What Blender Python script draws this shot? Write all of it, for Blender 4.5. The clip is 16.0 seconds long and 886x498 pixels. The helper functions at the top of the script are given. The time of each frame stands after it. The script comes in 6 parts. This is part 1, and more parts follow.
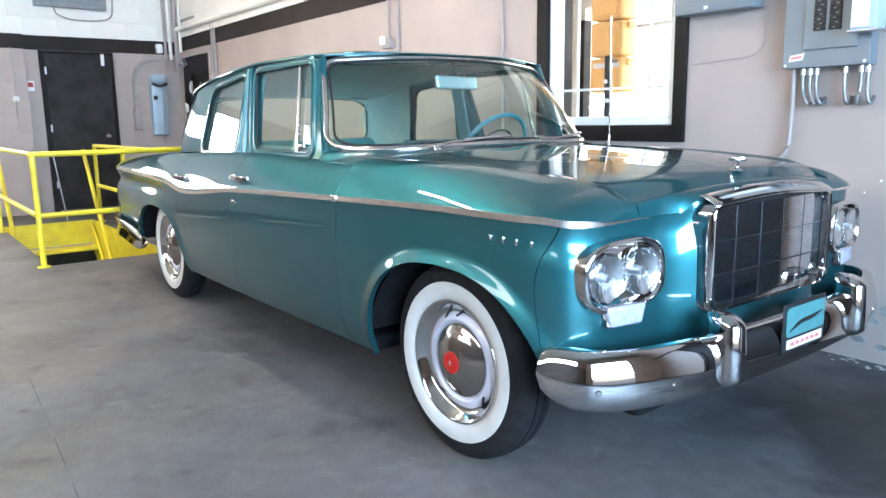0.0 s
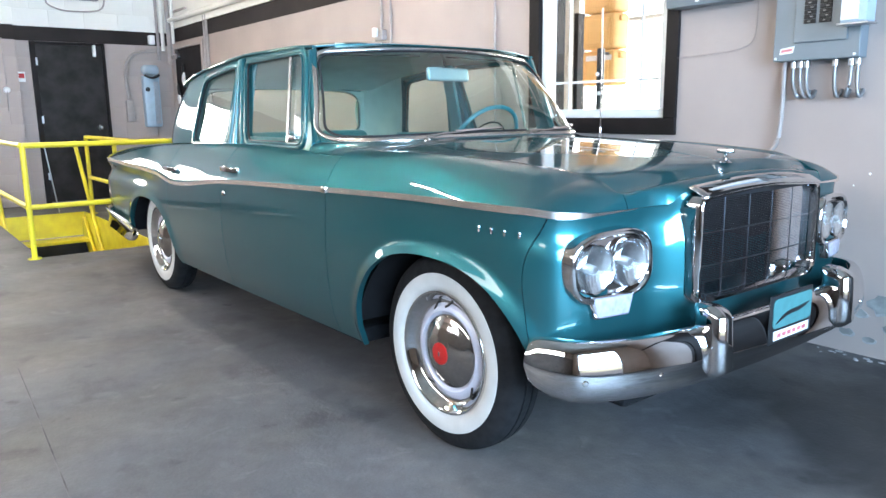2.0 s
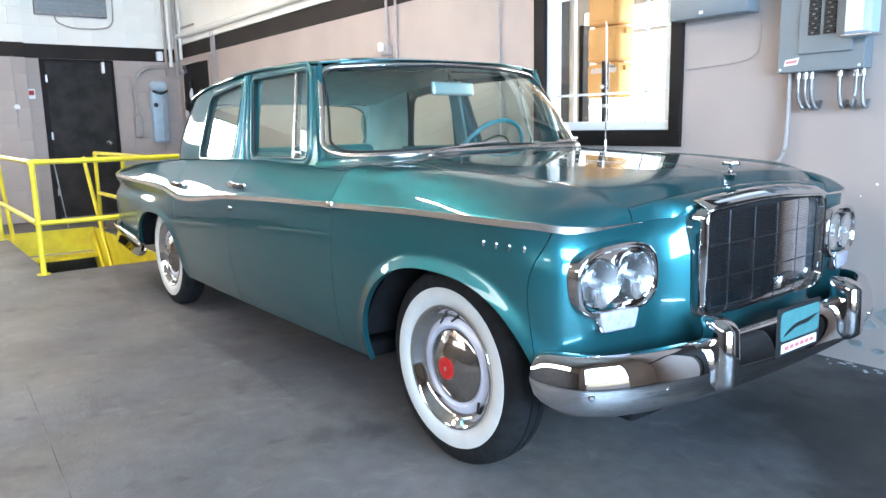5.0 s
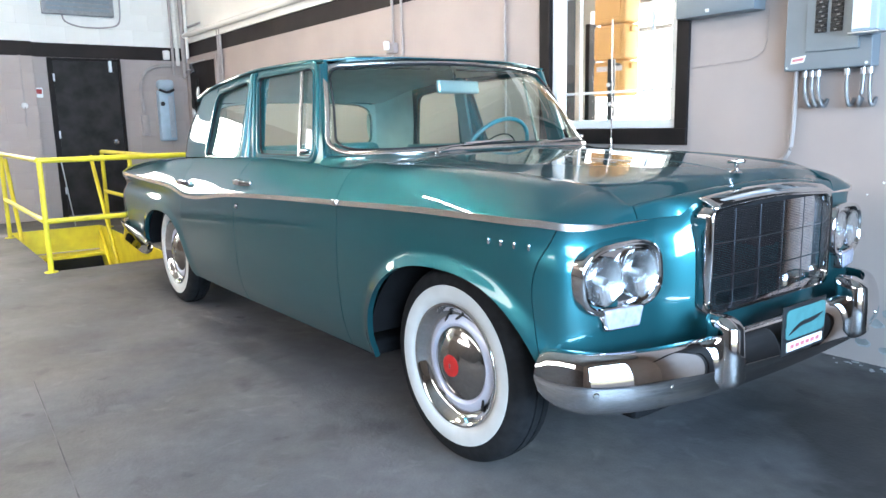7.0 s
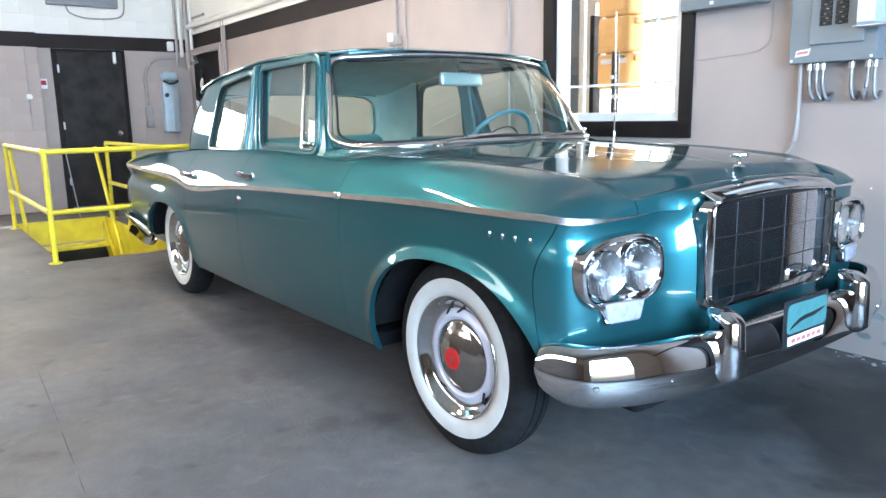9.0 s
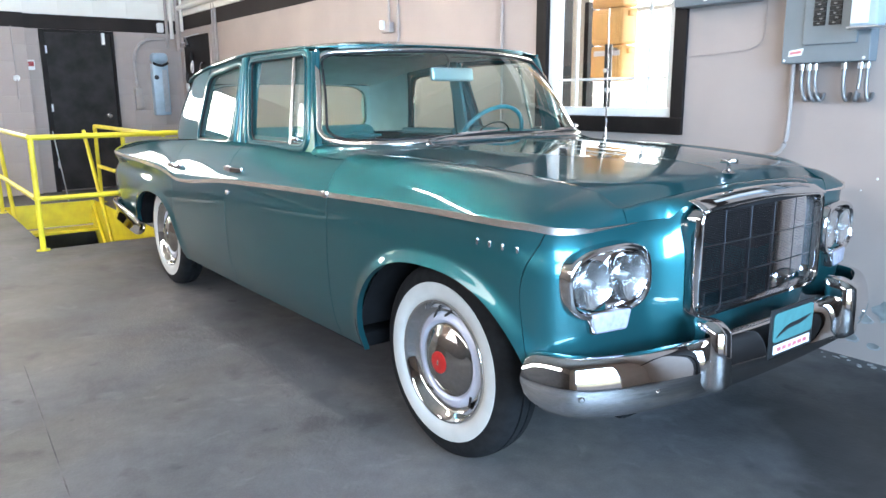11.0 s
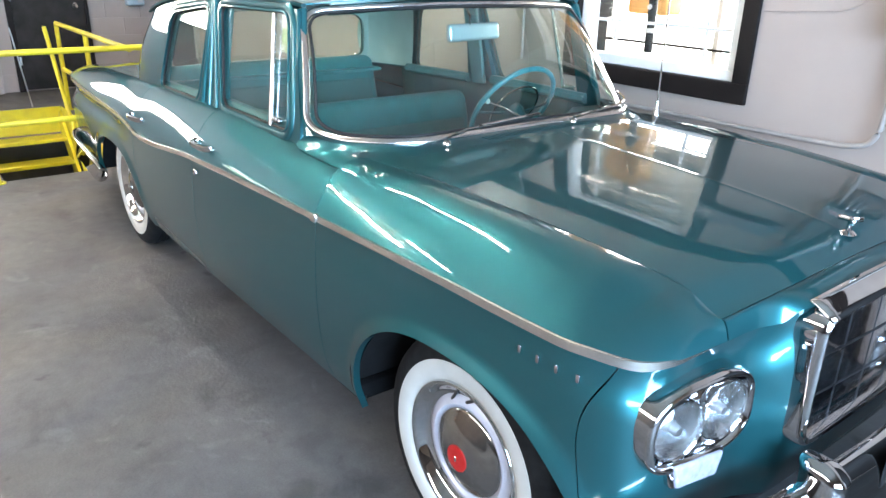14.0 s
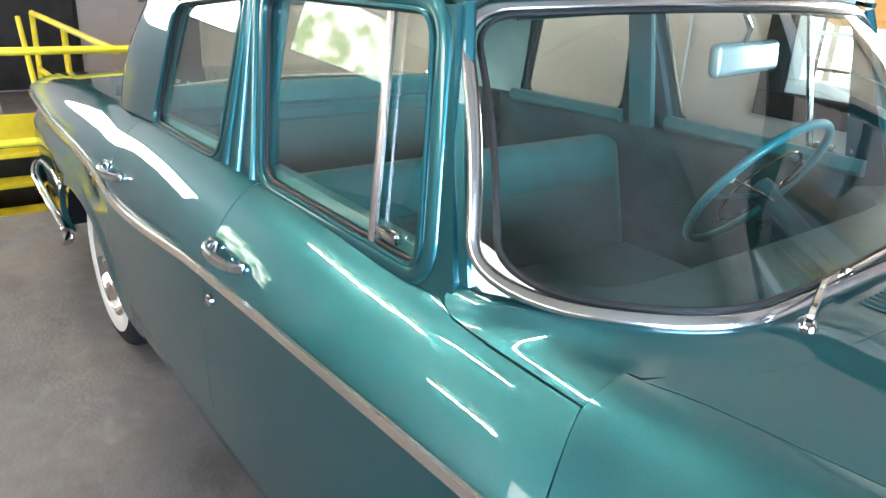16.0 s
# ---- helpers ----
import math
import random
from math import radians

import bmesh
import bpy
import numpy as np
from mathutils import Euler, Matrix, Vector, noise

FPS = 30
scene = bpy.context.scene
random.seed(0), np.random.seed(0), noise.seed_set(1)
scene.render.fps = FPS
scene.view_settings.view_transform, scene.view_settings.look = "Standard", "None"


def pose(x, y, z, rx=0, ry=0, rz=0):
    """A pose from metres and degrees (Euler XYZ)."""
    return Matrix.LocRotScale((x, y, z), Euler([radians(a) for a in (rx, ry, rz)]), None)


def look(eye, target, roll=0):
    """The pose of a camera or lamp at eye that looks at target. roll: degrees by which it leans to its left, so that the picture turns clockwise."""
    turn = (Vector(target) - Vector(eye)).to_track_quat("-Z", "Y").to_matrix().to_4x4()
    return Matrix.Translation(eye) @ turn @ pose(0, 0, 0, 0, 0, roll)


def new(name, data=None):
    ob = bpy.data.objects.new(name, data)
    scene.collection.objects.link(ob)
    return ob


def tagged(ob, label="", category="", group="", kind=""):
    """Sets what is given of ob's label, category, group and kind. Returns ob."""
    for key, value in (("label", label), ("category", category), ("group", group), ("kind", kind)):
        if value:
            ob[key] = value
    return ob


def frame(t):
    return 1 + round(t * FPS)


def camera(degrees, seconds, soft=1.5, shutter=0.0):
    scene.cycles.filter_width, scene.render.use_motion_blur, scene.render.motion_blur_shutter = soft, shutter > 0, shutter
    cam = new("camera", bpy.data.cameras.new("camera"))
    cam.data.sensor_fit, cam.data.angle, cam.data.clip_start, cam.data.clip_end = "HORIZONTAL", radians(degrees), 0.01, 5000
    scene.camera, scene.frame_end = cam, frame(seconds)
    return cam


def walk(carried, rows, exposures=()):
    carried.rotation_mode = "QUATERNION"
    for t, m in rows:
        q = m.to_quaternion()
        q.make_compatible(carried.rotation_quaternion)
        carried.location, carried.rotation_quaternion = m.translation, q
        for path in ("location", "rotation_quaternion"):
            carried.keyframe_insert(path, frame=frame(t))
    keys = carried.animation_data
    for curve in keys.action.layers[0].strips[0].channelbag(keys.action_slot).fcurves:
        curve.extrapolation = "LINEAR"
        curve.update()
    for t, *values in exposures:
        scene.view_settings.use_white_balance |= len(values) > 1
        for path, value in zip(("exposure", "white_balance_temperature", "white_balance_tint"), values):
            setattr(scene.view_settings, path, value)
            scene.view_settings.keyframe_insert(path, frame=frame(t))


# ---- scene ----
cam = camera(62.6, 16.0)
PATH = [
    (0, (1.765, -2.182, 1.098), (0.202, -0.986, 0.744), -0.9),
    (0.5, (1.769, -2.174, 1.097), (0.213, -0.969, 0.739), -0.8),
    (1, (1.773, -2.172, 1.095), (0.22, -0.962, 0.741), -1.2),
    (1.5, (1.778, -2.168, 1.091), (0.222, -0.96, 0.738), -1.0),
    (2, (1.778, -2.17, 1.091), (0.226, -0.964, 0.719), -0.7),
    (2.5, (1.781, -2.166, 1.1), (0.226, -0.965, 0.728), -0.2),
    (3, (1.779, -2.167, 1.1), (0.222, -0.958, 0.766), -0.5),
    (3.5, (1.783, -2.165, 1.102), (0.221, -0.962, 0.767), -0.6),
    (4, (1.783, -2.166, 1.1), (0.221, -0.964, 0.762), -0.9),
    (6.5, (1.786, -2.163, 1.099), (0.21, -0.979, 0.758), -1.3),
    (7, (1.788, -2.164, 1.096), (0.21, -0.984, 0.754), -1.2),
    (7.5, (1.786, -2.163, 1.101), (0.201, -0.992, 0.756), -1.6),
    (8, (1.787, -2.167, 1.1), (0.201, -1.002, 0.744), -1.6),
    (8.5, (1.792, -2.165, 1.103), (0.204, -1.004, 0.741), -1.5),
    (9, (1.795, -2.159, 1.101), (0.213, -0.991, 0.737), -1.1),
    (11.3, (1.778, -2.118, 1.203), (0.226, -0.935, 0.764), -0.1),
    (11.5, (1.764, -2.104, 1.26), (0.221, -0.921, 0.792), 0.5),
    (12, (1.717, -2.038, 1.364), (0.195, -0.861, 0.816), 1.5),
    (12.5, (1.648, -1.947, 1.447), (0.132, -0.8, 0.824), 2.0),
    (13, (1.555, -1.886, 1.474), (0.042, -0.781, 0.774), 3.8),
    (13.5, (1.387, -1.838, 1.501), (-0.098, -0.746, 0.726), 2.4),
    (14, (1.188, -1.788, 1.505), (-0.283, -0.647, 0.772), 1.4),
    (14.5, (0.886, -1.64, 1.484), (-0.566, -0.465, 0.768), 1.9),
    (15, (0.555, -1.554, 1.456), (-0.919, -0.409, 0.738), 2.0),
    (15.5, (0.169, -1.491, 1.469), (-1.285, -0.348, 0.706), 2.2),
    (16, (-0.193, -1.347, 1.409), (-1.656, -0.197, 0.677), 3.2),
]
walk(cam, [(t, look(eye, target, roll)) for t, eye, target, roll in PATH], [(0, 1.0, 6350, 11), (11.5, 0.94, 6350, 11), (13, 0.90, 6350, 11), (14, 1.08, 6480, 11), (15, 1.06, 6620, 11), (16, 1.10, 6720, 11)])

# ---- world and light ----
world = bpy.data.worlds.new("world")
scene.world = world
world.use_nodes = True
wn = world.node_tree
sky = wn.nodes.new("ShaderNodeTexSky")
sky.sky_type, sky.sun_disc = "NISHITA", False
sky.sun_elevation, sky.sun_rotation = radians(48), radians(250)
wn.nodes["Background"].inputs["Strength"].default_value = 0.14
wn.links.new(sky.outputs[0], wn.nodes["Background"].inputs["Color"])
sun = new("sun", bpy.data.lights.new("sun", "SUN"))
sun.data.energy, sun.data.angle, sun.data.color = 4.0, radians(0.5), (1.0, 0.95, 0.88)
sun.matrix_world = look((0, 0, 0), (0.62, 0.23, -0.75))


def area(name, eye, target, sx, sy, power, color=(1, 1, 1)):
    lamp = bpy.data.lights.new(name, "AREA")
    lamp.shape, lamp.size, lamp.size_y, lamp.energy, lamp.color = "RECTANGLE", sx, sy, power, color
    ob = new(name, lamp)
    ob.matrix_world = look(eye, target)
    return ob


area("daylight_east", (4.75, -2.1, 1.75), (0, -1.9, 1.25), 4.2, 1.9, 270, (0.49, 0.73, 1.0)).data.spread = radians(120)
area("daylight_west", (-8.56, -2.425, 1.755), (0, -2.425, 1.64), 2.0, 0.58, 44, (1.0, 0.92, 0.82))
area("daylight_south", (-1.0, -6.45, 3.0), (-1.0, -1.0, -0.2), 7.0, 0.8, 40, (1.0, 0.95, 0.88)).data.spread = radians(95)
area("daylight_office", (-1.2, 5.1, 1.65), (-1.2, 0, 1.4), 7.0, 1.5, 170, (1.0, 0.97, 0.93))


# ---- materials ----
def material(name, color, rough=0.5, metal=0.0, vary=0.0, scale=8.0, bump=0.0, bump_scale=60.0, coat=0.0, color2=None, spec=0.5, coat_ior=1.5):
    m = bpy.data.materials.new(name)
    m.use_nodes = True
    n, l = m.node_tree.nodes, m.node_tree.links
    b = n["Principled BSDF"]
    b.inputs["Base Color"].default_value = (*color, 1)
    b.inputs["Roughness"].default_value, b.inputs["Metallic"].default_value = rough, metal
    b.inputs["Specular IOR Level"].default_value = spec
    b.inputs["Coat Weight"].default_value, b.inputs["Coat Roughness"].default_value = coat, 0.012
    b.inputs["Coat IOR"].default_value = coat_ior
    co = n.new("ShaderNodeTexCoord")
    if vary or color2:
        a = n.new("ShaderNodeTexNoise")
        a.inputs["Scale"].default_value, a.inputs["Detail"].default_value = scale, 8
        l.new(co.outputs["Object"], a.inputs["Vector"])
        r = n.new("ShaderNodeValToRGB")
        lo = color2 or tuple(c * (1 - vary) for c in color)
        hi = color if color2 else tuple(min(1, c * (1 + vary)) for c in color)
        r.color_ramp.elements[0].position, r.color_ramp.elements[1].position = 0.35, 0.68
        r.color_ramp.elements[0].color, r.color_ramp.elements[1].color = (*lo, 1), (*hi, 1)
        l.new(a.outputs["Fac"], r.inputs["Fac"])
        l.new(r.outputs["Color"], b.inputs["Base Color"])
    if bump:
        a = n.new("ShaderNodeTexNoise")
        a.inputs["Scale"].default_value, a.inputs["Detail"].default_value = bump_scale, 6
        l.new(co.outputs["Object"], a.inputs["Vector"])
        k = n.new("ShaderNodeBump")
        k.inputs["Strength"].default_value, k.inputs["Distance"].default_value = bump, 0.004
        l.new(a.outputs["Fac"], k.inputs["Height"])
        l.new(k.outputs["Normal"], b.inputs["Normal"])
    return m


def glass_material(name, tint, base=0.045, rough=0.01):
    m = bpy.data.materials.new(name)
    m.use_nodes = True
    n, l = m.node_tree.nodes, m.node_tree.links
    n.remove(n["Principled BSDF"])
    t, g, mix, f, p, k = (n.new("ShaderNode" + q) for q in ("BsdfTransparent", "BsdfGlossy", "MixShader", "LayerWeight", "Math", "Math"))
    t.inputs["Color"].default_value = (*tint, 1)
    g.inputs["Roughness"].default_value = rough
    f.inputs["Blend"].default_value = 0.5
    p.operation, k.operation = "POWER", "MULTIPLY_ADD"
    p.inputs[1].default_value = 4.5
    k.inputs[1].default_value, k.inputs[2].default_value = 1 - base, base * 1.6
    l.new(f.outputs["Facing"], p.inputs[0])
    l.new(p.outputs[0], k.inputs[0])
    l.new(k.outputs[0], mix.inputs[0])
    l.new(t.outputs[0], mix.inputs[1])
    l.new(g.outputs[0], mix.inputs[2])
    l.new(mix.outputs[0], n["Material Output"].inputs["Surface"])
    return m


def glow_material(name, color, strength):
    m = bpy.data.materials.new(name)
    m.use_nodes = True
    b = m.node_tree.nodes["Principled BSDF"]
    b.inputs["Base Color"].default_value = (*color, 1)
    b.inputs["Emission Color"].default_value, b.inputs["Emission Strength"].default_value = (*color, 1), strength
    return m


def floor_material():
    """Concrete with broad cloudy tone, dark oily spots, a painted shade patch and fine grain."""
    m = material("worn concrete", (0.25, 0.25, 0.26), 0.5)
    n, l = m.node_tree.nodes, m.node_tree.links
    b = n["Principled BSDF"]
    co = n.new("ShaderNodeTexCoord")

    def tone(scale, detail, lo, hi, a, c, distort=0.0):
        t, r = n.new("ShaderNodeTexNoise"), n.new("ShaderNodeMapRange")
        t.inputs["Scale"].default_value, t.inputs["Detail"].default_value, t.inputs["Distortion"].default_value = scale, detail, distort
        r.inputs["From Min"].default_value, r.inputs["From Max"].default_value = lo, hi
        r.inputs["To Min"].default_value, r.inputs["To Max"].default_value = a, c
        l.new(co.outputs["Object"], t.inputs["Vector"])
        l.new(t.outputs["Fac"], r.inputs["Value"])
        return r.outputs[0]

    def times(a, c):
        k = n.new("ShaderNodeMath")
        k.operation = "MULTIPLY"
        l.new(a, k.inputs[0])
        l.new(c, k.inputs[1])
        return k.outputs[0]
    f = times(times(tone(0.9, 6, 0.3, 0.7, 0.72, 1.18, 0.6), tone(3.4, 5, 0.27, 0.40, 0.52, 1.0, 0.4)), times(times(tone(14, 6, 0.3, 0.7, 0.84, 1.14), tone(6.0, 9, 0.60, 0.72, 1.0, 1.35, 1.2)), tone(160, 3, 0.3, 0.7, 0.90, 1.10)))
    mix = n.new("ShaderNodeMix")
    mix.data_type, mix.blend_type = "RGBA", "MULTIPLY"
    mix.inputs["Factor"].default_value = 1.0
    mix.inputs[6].default_value = (0.128, 0.125, 0.130, 1)
    l.new(mix.outputs[2], b.inputs["Base Color"])
    # shade painted in by the side wall, in front of the far wheel
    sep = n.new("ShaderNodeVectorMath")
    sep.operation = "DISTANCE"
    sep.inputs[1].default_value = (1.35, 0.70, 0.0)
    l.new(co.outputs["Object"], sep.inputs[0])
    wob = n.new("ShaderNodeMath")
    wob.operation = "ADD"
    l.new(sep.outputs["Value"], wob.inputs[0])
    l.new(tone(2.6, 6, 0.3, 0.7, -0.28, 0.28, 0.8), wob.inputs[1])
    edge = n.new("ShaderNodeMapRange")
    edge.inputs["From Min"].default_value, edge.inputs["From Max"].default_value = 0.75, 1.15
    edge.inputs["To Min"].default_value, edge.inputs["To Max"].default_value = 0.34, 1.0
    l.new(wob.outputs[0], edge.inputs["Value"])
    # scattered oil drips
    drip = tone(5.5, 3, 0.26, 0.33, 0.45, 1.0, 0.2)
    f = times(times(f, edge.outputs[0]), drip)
    # single oil spots beside the car: place, size, depth
    for x, y, size, depth in ((-0.44, -1.03, 0.11, 0.62), (-0.38, -0.85, 0.12, 0.60), (-1.05, -0.95, 0.09, 0.78), (-1.93, -0.74, 0.17, 0.55), (-0.66, -0.88, 0.08, 0.82), (-1.62, -0.86, 0.16, 0.76), (-1.60, -1.17, 0.12, 0.86), (-0.86, -1.28, 0.14, 0.88)):
        gap = n.new("ShaderNodeVectorMath")
        gap.operation = "DISTANCE"
        gap.inputs[1].default_value = (x, y, 0.0)
        l.new(co.outputs["Object"], gap.inputs[0])
        wobble, spot = n.new("ShaderNodeMath"), n.new("ShaderNodeMapRange")
        wobble.operation, spot.interpolation_type = "ADD", "SMOOTHSTEP"
        l.new(gap.outputs["Value"], wobble.inputs[0])
        l.new(tone(11, 5, 0.3, 0.7, -0.05, 0.05, 0.6), wobble.inputs[1])
        spot.inputs["From Min"].default_value, spot.inputs["From Max"].default_value = 0.15 * size, size
        spot.inputs["To Min"].default_value, spot.inputs["To Max"].default_value = depth, 1.0
        l.new(wobble.outputs[0], spot.inputs["Value"])
        f = times(f, spot.outputs[0])
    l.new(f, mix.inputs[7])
    hue = n.new("ShaderNodeMix")
    hue.data_type = "RGBA"
    hue.inputs[6].default_value, hue.inputs[7].default_value = (0.092, 0.091, 0.096, 1), (0.106, 0.096, 0.087, 1)
    l.new(tone(1.3, 7, 0.42, 0.66, 0.0, 1.0, 0.7), hue.inputs["Factor"])
    l.new(hue.outputs[2], mix.inputs[6])
    rr = tone(2.2, 6, 0.3, 0.7, 0.50, 0.74)
    l.new(rr, b.inputs["Roughness"])
    k = n.new("ShaderNodeBump")
    k.inputs["Strength"].default_value, k.inputs["Distance"].default_value = 0.25, 0.004
    l.new(tone(60, 8, 0.2, 0.8, 0, 1), k.inputs["Height"])
    l.new(k.outputs["Normal"], b.inputs["Normal"])
    return m


PAINT = material("teal metallic paint", (0.026, 0.136, 0.155), 0.38, 0.78, 0.10, 900, coat=1.0, spec=0.3, coat_ior=1.5)
PAINT.node_tree.nodes["Principled BSDF"].inputs["Specular Tint"].default_value = (0.03, 0.16, 0.19, 1)
CHROME = material("chrome", (0.68, 0.675, 0.68), 0.03, 1.0, 0.04, 20)
MOULDING = material("satin bright moulding", (0.92, 0.87, 0.81), 0.27, 1.0, 0.05, 20)
HUBCAP = material("worn chrome", (0.42, 0.395, 0.375), 0.10, 1.0, 0.08, 12)
BRIGHT = material("bright stainless trim", (0.74, 0.70, 0.67), 0.22, 1.0, 0.04, 20)
STEEL = material("brushed steel", (0.6, 0.6, 0.62), 0.28, 1.0, 0.08, 40)
RUBBER = material("tyre rubber", (0.010, 0.010, 0.011), 0.85, 0, 0.3, 30, 0.2, 90, spec=0.2)
WHITEWALL = material("whitewall rubber", (0.50, 0.495, 0.475), 0.55, 0, 0.06, 14)
WHEEL_PAINT = material("pale lilac wheel paint", (0.52, 0.53, 0.62), 0.28, 0.15, 0.05, 12)
RED = material("red enamel", (0.42, 0.016, 0.014), 0.3, 0, 0.08, 60)
BLACK = material("black plastic", (0.012, 0.012, 0.013), 0.5, 0, 0.2, 20)
UNDER = material("undercoating", (0.010, 0.010, 0.011), 0.9, 0, 0.3, 9, 0.4, 30, spec=0.1)
TEAL_VINYL = material("teal vinyl", (0.025, 0.19, 0.198), 0.45, 0, 0.12, 14, 0.15, 250)
PALE_VINYL = material("pale green headliner", (0.42, 0.55, 0.50), 0.7, 0, 0.06, 10, 0.1, 200)
CLOTH = material("grey green seat cloth", (0.075, 0.185, 0.180), 0.9, 0, 0.15, 120, 0.3, 400)
CARPET = material("dark carpet", (0.02, 0.03, 0.032), 1.0, 0, 0.4, 60, 0.5, 300)
CAR_GLASS = glass_material("green tinted glass", (0.87, 0.96, 0.92), 0.08)
CLEAR = glass_material("clear glass", (0.96, 0.98, 0.98))
YELLOW = material("yellow safety paint", (0.78, 0.67, 0.03), 0.35, 0, 0.15, 6, 0.15, 40, color2=(0.62, 0.49, 0.03))
TAUPE = material("taupe wall paint", (0.430, 0.355, 0.322), 0.6, 0, 0.05, 2.2, 0.25, 35, color2=(0.388, 0.320, 0.292))
WHITE_PAINT = material("off white wall paint", (0.86, 0.83, 0.77), 0.6, 0, 0.05, 2.0, 0.25, 35, color2=(0.80, 0.77, 0.71))
DARK_BAND = material("dark brown wall paint", (0.020, 0.014, 0.013), 0.6, 0, 0.2, 3, 0.2, 35, spec=0.2)
DARK_LOWER = material("dull brown wall paint", (0.17, 0.143, 0.130), 0.6, 0, 0.15, 3, 0.2, 35)
BLACK_PAINT = material("black trim paint", (0.011, 0.008, 0.008), 0.6, 0, 0.25, 5, 0.15, 40, spec=0.2)
CEILING = material("dull white ceiling", (0.42, 0.385, 0.34), 0.8, 0, 0.1, 2.0, 0.2, 30)
WHITE_TRIM = material("white window paint", (0.82, 0.82, 0.81), 0.4, 0, 0.04, 8)
CONCRETE = floor_material()
GREY_BOX = material("grey enamelled steel", (0.20, 0.228, 0.250), 0.42, 0.2, 0.06, 6)
PALE_BOX = material("pale blue steel", (0.42, 0.52, 0.60), 0.4, 0.2, 0.08, 8)
CONDUIT = material("galvanised conduit", (0.25, 0.245, 0.25), 0.36, 0.6, 0.12, 25)
TAUPE_PIPE = material("painted conduit", (0.37, 0.325, 0.305), 0.5, 0, 0.08, 12)
ORANGE = material("orange signal housing", (0.85, 0.50, 0.17), 0.5, 0, 0.08, 9)
DIRT = material("dark soil", (0.05, 0.045, 0.04), 1.0, 0, 0.4, 3, 0.5, 12)
ASPHALT = material("asphalt", (0.16, 0.16, 0.16), 0.9, 0, 0.25, 4, 0.4, 60)


# ---- mesh helpers ----
def lerp(pts, x):
    """Smooth interpolation in a table of (x, value) rows, in rising x."""
    xs = [p[0] for p in pts]
    if x <= xs[0]:
        return pts[0][1]
    if x >= xs[-1]:
        return pts[-1][1]
    i = max(k for k in range(len(xs)) if xs[k] <= x)
    i = min(i, len(xs) - 2)
    h = xs[i + 1] - xs[i]

    def slope(k):
        if k <= 0 or k >= len(pts) - 1:
            a, b = (0, 1) if k <= 0 else (len(pts) - 2, len(pts) - 1)
            return (pts[b][1] - pts[a][1]) / (pts[b][0] - pts[a][0])
        d0 = (pts[k][1] - pts[k - 1][1]) / (pts[k][0] - pts[k - 1][0])
        d1 = (pts[k + 1][1] - pts[k][1]) / (pts[k + 1][0] - pts[k][0])
        return 0 if d0 * d1 <= 0 else 2 * d0 * d1 / (d0 + d1)
    t = (x - xs[i]) / h
    a, b, m0, m1 = pts[i][1], pts[i + 1][1], slope(i) * h, slope(i + 1) * h
    return a * (2 * t**3 - 3 * t**2 + 1) + m0 * (t**3 - 2 * t**2 + t) + b * (3 * t**2 - 2 * t**3) + m1 * (t**3 - t**2)


def part(name, bm, mat, parent=None, label="", smooth=True, solid=0.0):
    me = bpy.data.meshes.new(name)
    bmesh.ops.recalc_face_normals(bm, faces=bm.faces)
    bm.to_mesh(me)
    bm.free()
    if smooth:
        me.shade_smooth()
    me.materials.append(mat)
    ob = new(name, me)
    if smooth:
        me.set_sharp_from_angle(angle=radians(40))
    if solid:
        k = ob.modifiers.new("thickness", "SOLIDIFY")
        k.thickness, k.offset = solid, 0
    if parent:
        ob.parent = parent
        ob.matrix_parent_inverse = parent.matrix_basis.inverted()
    return tagged(ob, label) if label else ob


def thing(name, x, y, z, label, category, group=""):
    ob = new(name)
    ob.empty_display_size = 0.1
    ob.matrix_basis = pose(x, y, z)
    return tagged(ob, label, category, group)


def structure(ob, label):
    return tagged(ob, label, kind="structure")


def grid(fn, nu, nv):
    """Quads over fn(i, j), i up to nu, j up to nv."""
    bm = bmesh.new()
    vs = [[bm.verts.new(fn(i, j)) for j in range(nv + 1)] for i in range(nu + 1)]
    for i in range(nu):
        for j in range(nv):
            bm.faces.new((vs[i][j], vs[i + 1][j], vs[i + 1][j + 1], vs[i][j + 1]))
    bmesh.ops.remove_doubles(bm, verts=bm.verts, dist=1e-5)
    return bm


def hem(bm, depth=0.012, centre=(-1.5, 0, 0.6)):
    """Turns the open edges of a body panel inwards, so that it has a folded rim."""
    bmesh.ops.recalc_face_normals(bm, faces=bm.faces)
    bm.normal_update()
    c = Vector(centre)
    flip = sum(f.normal.dot(f.calc_center_median() - c) for f in bm.faces) < 0
    edges = [e for e in bm.edges if e.is_boundary]
    normals = {v: v.normal.copy() for e in edges for v in e.verts}
    out = bmesh.ops.extrude_edge_only(bm, edges=edges)
    fresh = [v for v in out["geom"] if isinstance(v, bmesh.types.BMVert)]
    old = {tuple(round(q, 6) for q in v.co): n for v, n in normals.items()}
    for v in fresh:
        n = old[tuple(round(q, 6) for q in v.co)]
        v.co += n * (depth if flip else -depth)
    return bm


def box(x0, x1, y0, y1, z0, z1, bevel=0.0, bm=None, segments=2):
    new_bm = bmesh.new()
    bmesh.ops.create_cube(new_bm, size=1, matrix=Matrix.LocRotScale(((x0 + x1) / 2, (y0 + y1) / 2, (z0 + z1) / 2), None, (x1 - x0, y1 - y0, z1 - z0)))
    if bevel:
        bmesh.ops.bevel(new_bm, geom=new_bm.edges[:], offset=bevel, segments=segments, profile=0.5, affect="EDGES")
    if bm is None:
        return new_bm
    return join(bm, new_bm)


